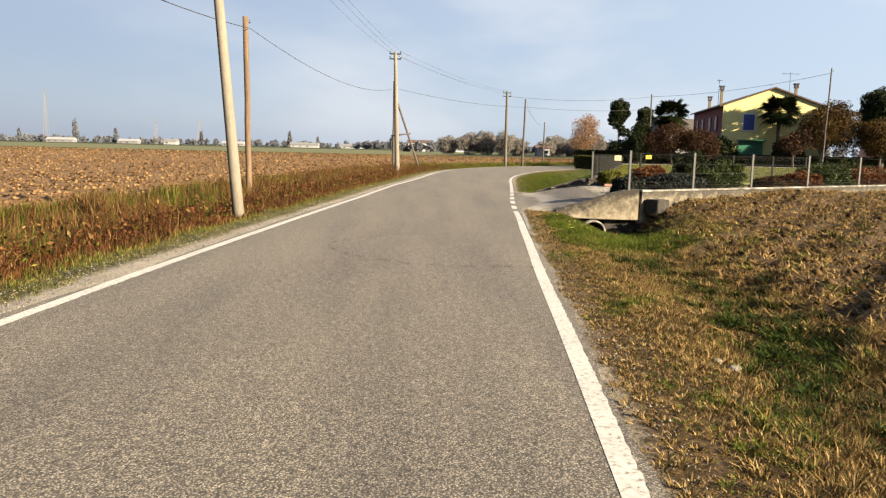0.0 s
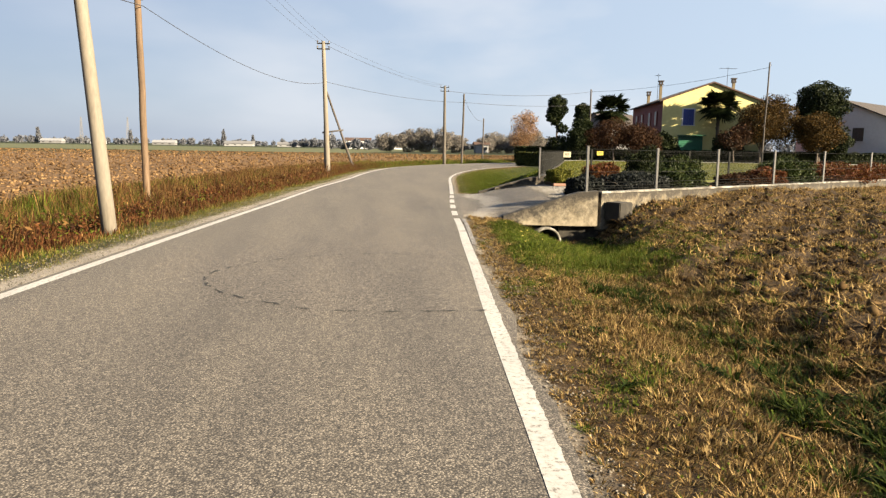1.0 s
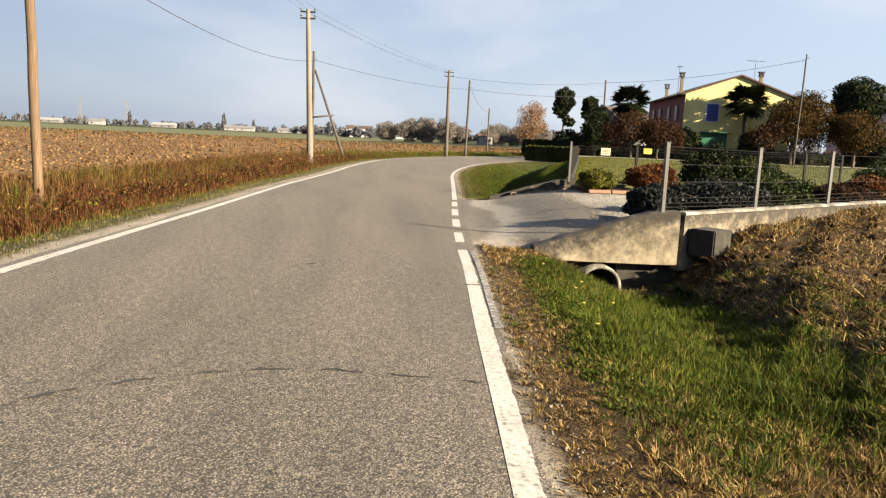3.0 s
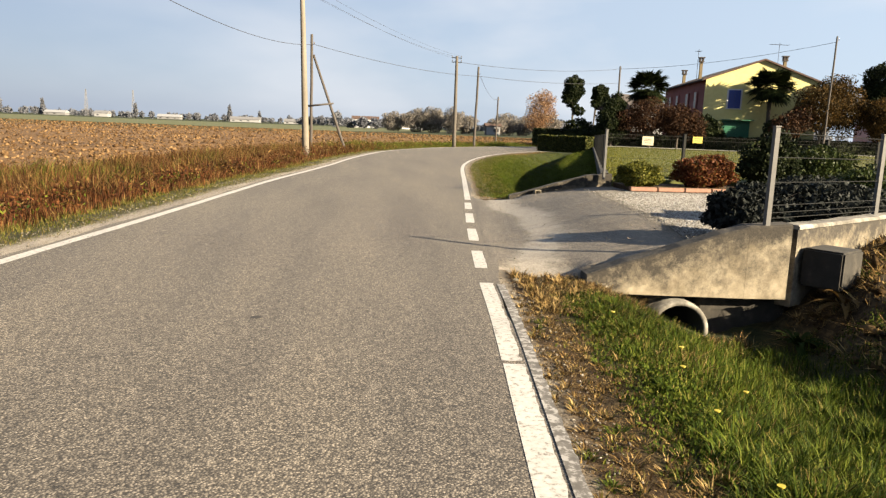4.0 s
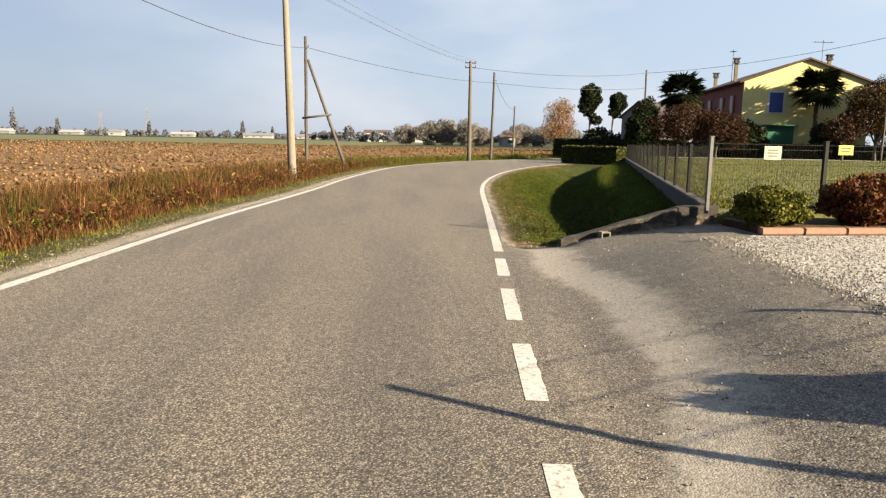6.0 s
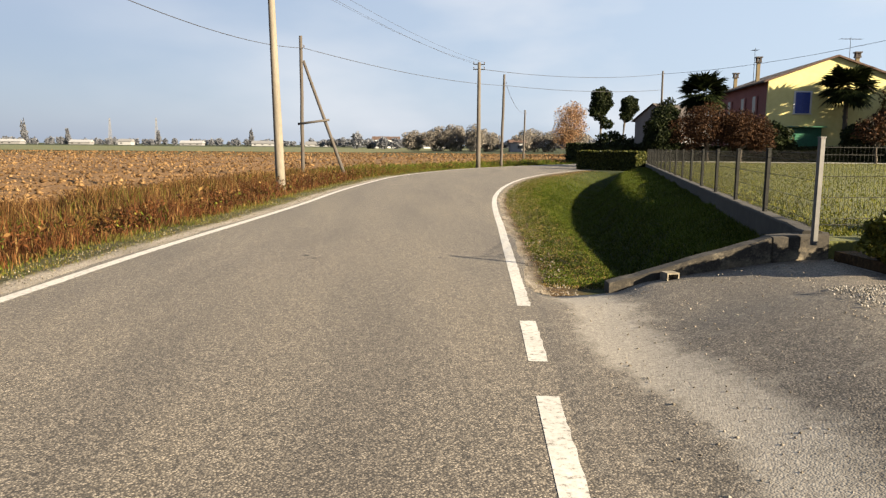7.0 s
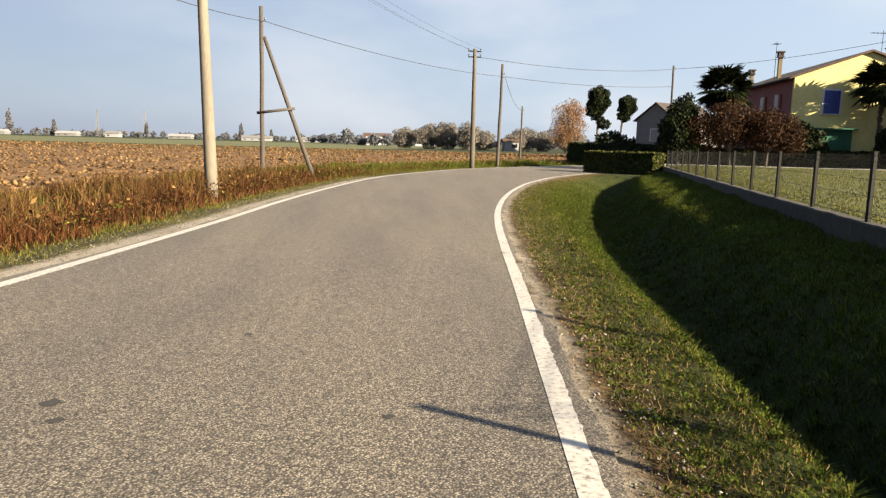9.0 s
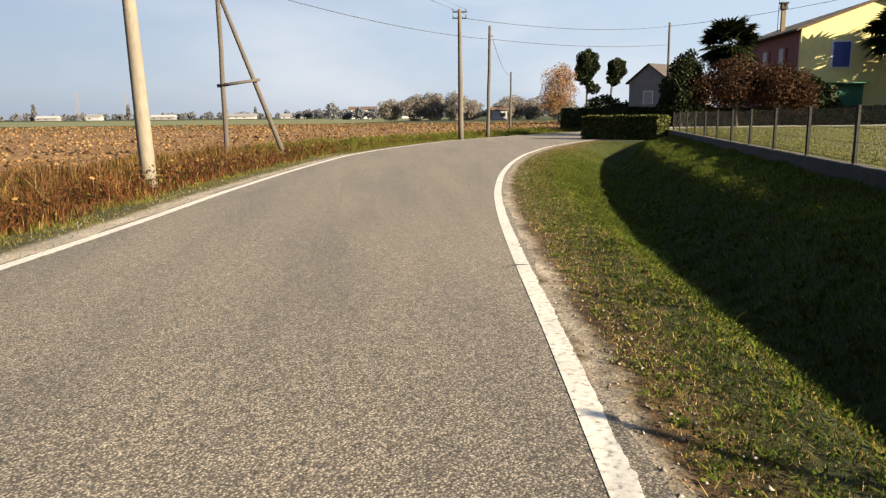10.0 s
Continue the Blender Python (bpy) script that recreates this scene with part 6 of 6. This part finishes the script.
# tall weeds in the left ditch
p, d = strip_points(rng, LEFT_LINE, -1, -1.0, 104.0, 1.3, 6.6, 300000, 1.4)
top = patch(p[:, 0], p[:, 1], 0.55, 7.0, -0.5, 0.6)
keep = rng.uniform(0, 1, len(p)) < (0.35 + 0.65 * top)
p, d, top = p[keep], d[keep], top[keep]
h = (0.14 + 0.78 * step01(1.4, 2.6, d) * (0.35 + 0.65 * top) * (1 - 0.75 * step01(4.2, 6.2, d))) * rng.uniform(0.5, 1.35, len(p))
redder = np.maximum(patch(p[:, 0], p[:, 1], 0.42, 12.0, 0.0, 0.45) * (1 - step01(2.6, 4.2, d)), 0.62 * (1 - step01(2.4, 3.4, d)))
greener = patch(p[:, 0], p[:, 1], 0.33, 15.0, -0.2, 0.35) * (1 - 0.6 * step01(20, 40, p[:, 1])) * step01(2.0, 3.0, d)
greener = np.maximum(greener, 1.3 * step01(52, 72, p[:, 1]))
redder = redder * (1 - step01(55, 70, p[:, 1]))
r = rng.uniform(0, 1, len(p))
is_green, is_red = r < 0.7 * greener, (r >= 0.7 * greener) & (r < 0.7 * greener + 0.85 * redder)
rest = ~is_green & ~is_red
grass("ditch_weeds", rng, p[rest], h[rest], 0.017, L_WEED, "tall dry brown weeds in the roadside ditch", 0.45, 2, 0, "weeds")
grass("red_weeds", rng, p[is_red], h[is_red], 0.017, L_RUST, "tall rust-red weeds in the roadside ditch", 0.5, 2, 0, "weeds")
grass("green_weeds", rng, p[is_green], h[is_green] * 0.9, 0.016, L_GREEN, "tall green weeds in the roadside ditch", 0.5, 2, 0, "weeds")
# leafy dock and bramble mass among the weeds
for mat, n, dlo, dhi, zlo, zhi, seed, word in ((L_RUST, 60000, 1.7, 3.6, 0.06, 0.58, 3.0, "rust-red"), (L_OLIVE, 70000, 1.8, 4.4, 0.06, 0.55, 8.0, "olive-brown"), (L_GREEN, 20000, 1.5, 4.6, 0.02, 0.40, 15.0, "green")):
    p, d = strip_points(rng, LEFT_LINE, -1, 0.0, 75.0, dlo, dhi, n, 1.5)
    m_ = patch(p[:, 0], p[:, 1], 0.6, seed, -0.2, 0.4)
    keep = rng.uniform(0, 1, n) < 0.12 + 0.88 * m_
    p, m_ = p[keep], m_[keep]
    z = ground_z(p[:, 0], p[:, 1]) + zlo + (zhi - zlo) * (0.35 + 0.65 * m_) * rng.uniform(0, 1, len(p))
    v, f = leaf_quads(np.column_stack([p, z]), rng, 0.028, 2.8)
    tagged(sheet("weed_leaves", v, f, mat), word + " leaves of weeds crowding the roadside ditch", "weeds", kind="stuff")
# seed heads above the weeds
p, d = strip_points(rng, LEFT_LINE, -1, 2.0, 90.0, 1.7, 4.2, 5000, 1.4)
z = ground_z(p[:, 0], p[:, 1]) + rng.uniform(0.3, 0.7, len(p))
v, f = leaf_quads(np.column_stack([p, z]), rng, 0.05, 2.2)
tagged(sheet("seed_heads", v, f, L_WEED), "brown seed heads of the ditch weeds", "weeds", kind="stuff")

# the ploughed field
u = rng.uniform(0, 1, 90000)
yy = 2 + 170 * u ** 1.7
dd = 6.3 + (18 + yy * 0.9) * rng.uniform(0, 1, 90000) ** 1.4
px = left_at(np.minimum(yy, 110)) - dd
ridge = np.round(dd / 0.9) * 0.9 + rng.normal(0, 0.2, 90000)
px = left_at(np.minimum(yy, 110)) - ridge
sz = (0.02 + 0.085 * rng.uniform(0, 1, 90000) ** 3) * (1 + 0.007 * yy)
v, f = stones(rng, np.column_stack([px, yy, ground_z(px, yy) + sz * 0.25]), sz)
tagged(sheet("ploughed_clods", v, f, L_CLODLEFT), "tan clods in furrows of the ploughed field", "earth", kind="stuff")

# lawn behind the fence
n = 120000
ly = 29.5 + 42 * rng.uniform(0, 1, n) ** 1.3
lx = fence_x(ly) + 0.15 + 26 * rng.uniform(0, 1, n) ** 1.5
keep = (lx < 12 + (ly - 28.9) * 1.62) & (ly < 72.0 - (lx - 19.5) * 0.08) & (ly > 29.3 + 0.62 * np.maximum(lx - 12.4, 0))
lx, ly = lx[keep], ly[keep]
v, f = blades(rng, np.column_stack([lx, ly]), np.full(len(lx), PLOT_Z), 0.045 * rng.uniform(0.5, 1.5, len(lx)), 0.016, 0.6)
tagged(sheet("lawn_grass", v, f, L_LAWN), "short mown green lawn grass", "grass", kind="stuff")

# gravel shoulders and loose stones
p1, d1 = strip_points(rng, RIGHT_LINE, 1, -1.0, 20.3, 0.12, 0.42, 3500, 1.1)
p2, d2 = strip_points(rng, RIGHT_LINE, 1, 28.9, 60.0, 0.12, 0.6, 4000, 1.5)
p3, d3 = strip_points(rng, LEFT_LINE, -1, 2.0, 60.0, 0.18, 0.95, 12000, 1.5)
p = np.vstack([p1, p2, p3])
v, f = stones(rng, np.column_stack([p, np.maximum(ground_z(p[:, 0], p[:, 1]), -0.03) + 0.002]), 0.004 + 0.012 * rng.uniform(0, 1, len(p)) ** 3)
tagged(sheet("shoulder_gravel", v, f, M_GRIT), "loose pale gravel along the asphalt edge", "gravel", kind="stuff")
n = 34000
gy_ = rng.uniform(20.8, 30.0, n)
gx_ = 5.3 + 0.115 * (gy_ - 20.3) + rng.uniform(0, 1, n) ** 1.6 * 9 + rng.normal(0, 0.12, n)
keep = (gy_ > 20.9 + (gx_ - 6.02) * 0.679) & (gy_ < 27.5 + 0.07 * (gx_ - 6.9))
gx_, gy_ = gx_[keep], gy_[keep]
v, f = stones(rng, np.column_stack([gx_, gy_, np.full(len(gx_), 0.338)]), 0.007 + 0.009 * rng.uniform(0, 1, len(gx_)))
tagged(sheet("yard_gravel", v, f, M_PEBBLE), "white pebbles covering the yard", "gravel", kind="stuff")
n = 3200
gy_ = rng.uniform(20.9, 28.6, n)
un = rng.uniform(0.12, 0.98, n)
gx_ = right_at(gy_) + 0.05 + (5.35 + 0.115 * (gy_ - 20.34) - right_at(gy_) - 0.05) * un
gz_ = np.array([drive_z(float(k)) for k in un])
v, f = stones(rng, np.column_stack([gx_, gy_, gz_ + 0.004]), 0.002 + 0.011 * rng.uniform(0, 1, n) ** 5)
tagged(sheet("driveway_stones", v, f, M_GRIT), "loose stones scattered over the driveway", "gravel", kind="stuff")


# ---- cracks in the asphalt ----
def crack(points, width, label, seed):
    line = smooth_line(points, 0.06)
    r = np.random.default_rng(seed)
    line = line + r.normal(0, 0.014, line.shape)
    nr = shifted(line, 1.0) - line
    wd = np.abs(r.normal(0, width, (len(line), 1))) * (np.sin(np.arange(len(line)) * 0.9)[:, None] > -0.35) + 0.001
    a, b = line - nr * wd, line + nr * wd
    v = np.vstack([np.column_stack([a, np.full(len(a), 0.0055)]), np.column_stack([b, np.full(len(a), 0.0055)])])
    i = np.arange(len(a) - 1)
    f = np.stack([i, i + len(a), i + len(a) + 1, i + 1], 1)
    return tagged(sheet("road_crack", v, f, M_CRACK), label, "crack", kind="structure")


crack([(1.95, 13.85), (0.82, 14.1), (0.0, 13.95), (-0.85, 13.42), (-1.38, 12.45), (-1.28, 11.68), (-0.86, 11.0), (-0.1, 10.38), (0.4, 10.24), (1.68, 10.2)], 0.017, "dark winding crack in the asphalt", 1)
crack([(4.36, 37.3), (4.76, 37.36)], 0.035, "dark crack across the painted line", 2)
crack([(-2.1, 22.0), (-1.2, 22.4), (-0.3, 22.2)], 0.006, "fine crack in the asphalt", 3)


# ---- weeds and litter ----
def weed_plant(x, y, r, n, seed, label, mat=None):
    rg = np.random.default_rng(seed)
    z = float(ground_z(np.array([x]), np.array([y]))[0])
    t = thing("weed_plant", x, y, z, label, "weed", "broad-leaved weeds")
    for k in range(n):
        az, el = rg.uniform(0, 2 * math.pi), rg.uniform(0.25, 1.2)
        ln, w = r * rg.uniform(0.6, 1.2), r * rg.uniform(0.12, 0.2)
        bm = bmesh.new()
        d = Vector((math.cos(az), math.sin(az), 0))
        s = Vector((-d.y, d.x, 0))
        prev = None
        for i in range(6):
            f = i / 5
            c = d * (ln * f * math.cos(el) + 0.02) + Vector((0, 0, ln * (f * math.sin(el) - 0.55 * f * f)))
            half = w * math.sin(math.pi * (0.08 + 0.9 * f)) * 0.5
            row = [bm.verts.new(c - s * half + Vector((0, 0, half * 0.3))), bm.verts.new(c), bm.verts.new(c + s * half + Vector((0, 0, half * 0.3)))]
            if prev:
                bm.faces.new((prev[0], prev[1], row[1], row[0]))
                bm.faces.new((prev[1], prev[2], row[2], row[1]))
            prev = row
        part("leaf", bm, mat or L_BROADLEAF, t)
    return t


WEEDS = [(3.35, 6.6, 0.34), (3.6, 7.1, 0.30), (3.1, 6.1, 0.26), (3.75, 7.9, 0.26), (2.9, 4.9, 0.22), (3.2, 8.6, 0.22), (5.75, 19.3, 0.34), (5.35, 19.45, 0.26), (2.3, 8.0, 0.14), (2.55, 9.5, 0.14), (3.4, 13.0, 0.16), (3.6, 14.8, 0.16), (3.9, 16.2, 0.18), (3.3, 16.8, 0.14), (3.0, 5.4, 0.28), (4.0, 9.3, 0.24)]
for i, (x, y, r) in enumerate(WEEDS):
    weed_plant(x, y, r * 1.05, 24, 200 + i, "dark green broad-leaved weed in the verge")
for i, (x, y, r) in enumerate(((-7.4, 12.0, 0.5), (-7.0, 12.6, 0.45), (-7.9, 12.7, 0.5), (-7.6, 13.3, 0.4))):
    weed_plant(x, y, r, 20, 240 + i, "leafy green weed at the edge of the ploughed field")


def stalk(x, y, rz, ln):
    z = float(ground_z(np.array([x]), np.array([y]))[0])
    bm = bmesh.new()
    add_tube(bm, (0, 0, 0.02), (ln * 0.55, 0.03, 0.09), 0.009, 0.008, 6)
    add_tube(bm, (ln * 0.55, 0.03, 0.09), (ln, -0.02, 0.03), 0.008, 0.005, 6)
    ob = part("dry_stalk", bm, L_STUBBLE)
    ob.matrix_world = pose(x, y, z, 0, 0, rz)
    return tagged(ob, "pale dry plant stalk lying on the earth", "stalk", "dry stalks")


for x, y, rz, ln in ((2.75, 7.0, 30, 0.35), (3.3, 5.7, 5, 0.4), (3.7, 6.0, -20, 0.5), (4.5, 9.0, 40, 0.4), (5.5, 12.2, 15, 0.5), (4.4, 7.4, 70, 0.4), (6.2, 14.0, -30, 0.5), (3.3, 7.6, -50, 0.35)):
    stalk(x, y, rz, ln)


def stone_thing(x, y, s, seed, label, mat):
    rg = random.Random(seed)
    bm = bmesh.new()
    bmesh.ops.create_icosphere(bm, subdivisions=2, radius=s)
    for v in bm.verts:
        v.co = Vector((v.co.x * 1.3, v.co.y, v.co.z * 0.7)) * rg.uniform(0.82, 1.12)
    ob = part("stone", bm, mat)
    z = float(ground_z(np.array([x]), np.array([y]))[0])
    ob.matrix_world = pose(x, y, z + s * 0.35, 0, 0, seed * 40)
    return tagged(ob, label, "stone", "loose stones")


for i, (x, y, s) in enumerate(((2.62, 5.85, 0.05), (2.55, 6.0, 0.04), (3.3, 5.6, 0.06), (3.45, 5.85, 0.05), (3.9, 20.0, 0.06), (2.95, 19.9, 0.03))):
    stone_thing(x, y, s, i, "pale rough stone lying in the verge", M_CONCRETE)

weed_plant(6.42, 19.62, 0.42, 14, 260, "dry pale weed standing by the field wall", L_STUBBLE)


def dandelion(x, y):
    z = float(ground_z(np.array([x]), np.array([y]))[0])
    t = thing("dandelion", x, y, z, "small yellow dandelion in the green verge", "flower", "dandelions in the verge")
    part("stem", tube((0, 0, 0), (0.005, 0.004, 0.11), 0.003, 0.0025, 5), L_BROADLEAF, t)
    bm = bmesh.new()
    add_tube(bm, (0.005, 0.004, 0.108), (0.005, 0.004, 0.122), 0.008, 0.02, 9)
    part("flower_head", bm, M_SIGNY, t)


for x, y in ((3.35, 16.2), (3.5, 17.0), (3.75, 17.6), (3.2, 15.3), (3.9, 16.9), (3.45, 18.3)):
    dandelion(x, y)


def road_stain(x, y, rx, ry, seed, mat, label):
    """A thin irregular film on the asphalt."""
    rg = random.Random(seed)
    bm = bmesh.new()
    c = bm.verts.new((0, 0, 0))
    ring = [bm.verts.new((rx * math.cos(a) * rg.uniform(0.6, 1.2), ry * math.sin(a) * rg.uniform(0.6, 1.2), 0)) for a in [2 * math.pi * k / 22 for k in range(22)]]
    for k in range(22):
        bm.faces.new((c, ring[k], ring[(k + 1) % 22]))
    ob = part("road_stain", bm, mat)
    ob.matrix_world = pose(x, y, 0.0025, 0, 0, rg.uniform(-12, 12))
    return tagged(ob, label, "road stain", kind="structure")


for i, (x, y, rx, ry) in enumerate(((0.87, 12.56, 0.12, 0.07), (1.44, 12.48, 0.12, 0.05), (1.28, 11.0, 0.17, 0.06), (1.86, 13.64, 0.12, 0.05))):
    road_stain(x, y, rx, ry, i, M_PALESTAIN, "small pale worn patch in the asphalt")
for i, (x, y, r) in enumerate(((0.55, 18.2, 0.05), (2.94, 31.32, 0.035), (1.12, 31.54, 0.055), (1.25, 31.28, 0.045), (1.9, 33.0, 0.03))):
    road_stain(x, y, r, r * 1.1, 20 + i, M_CRACK, "small dark tar spot on the asphalt")
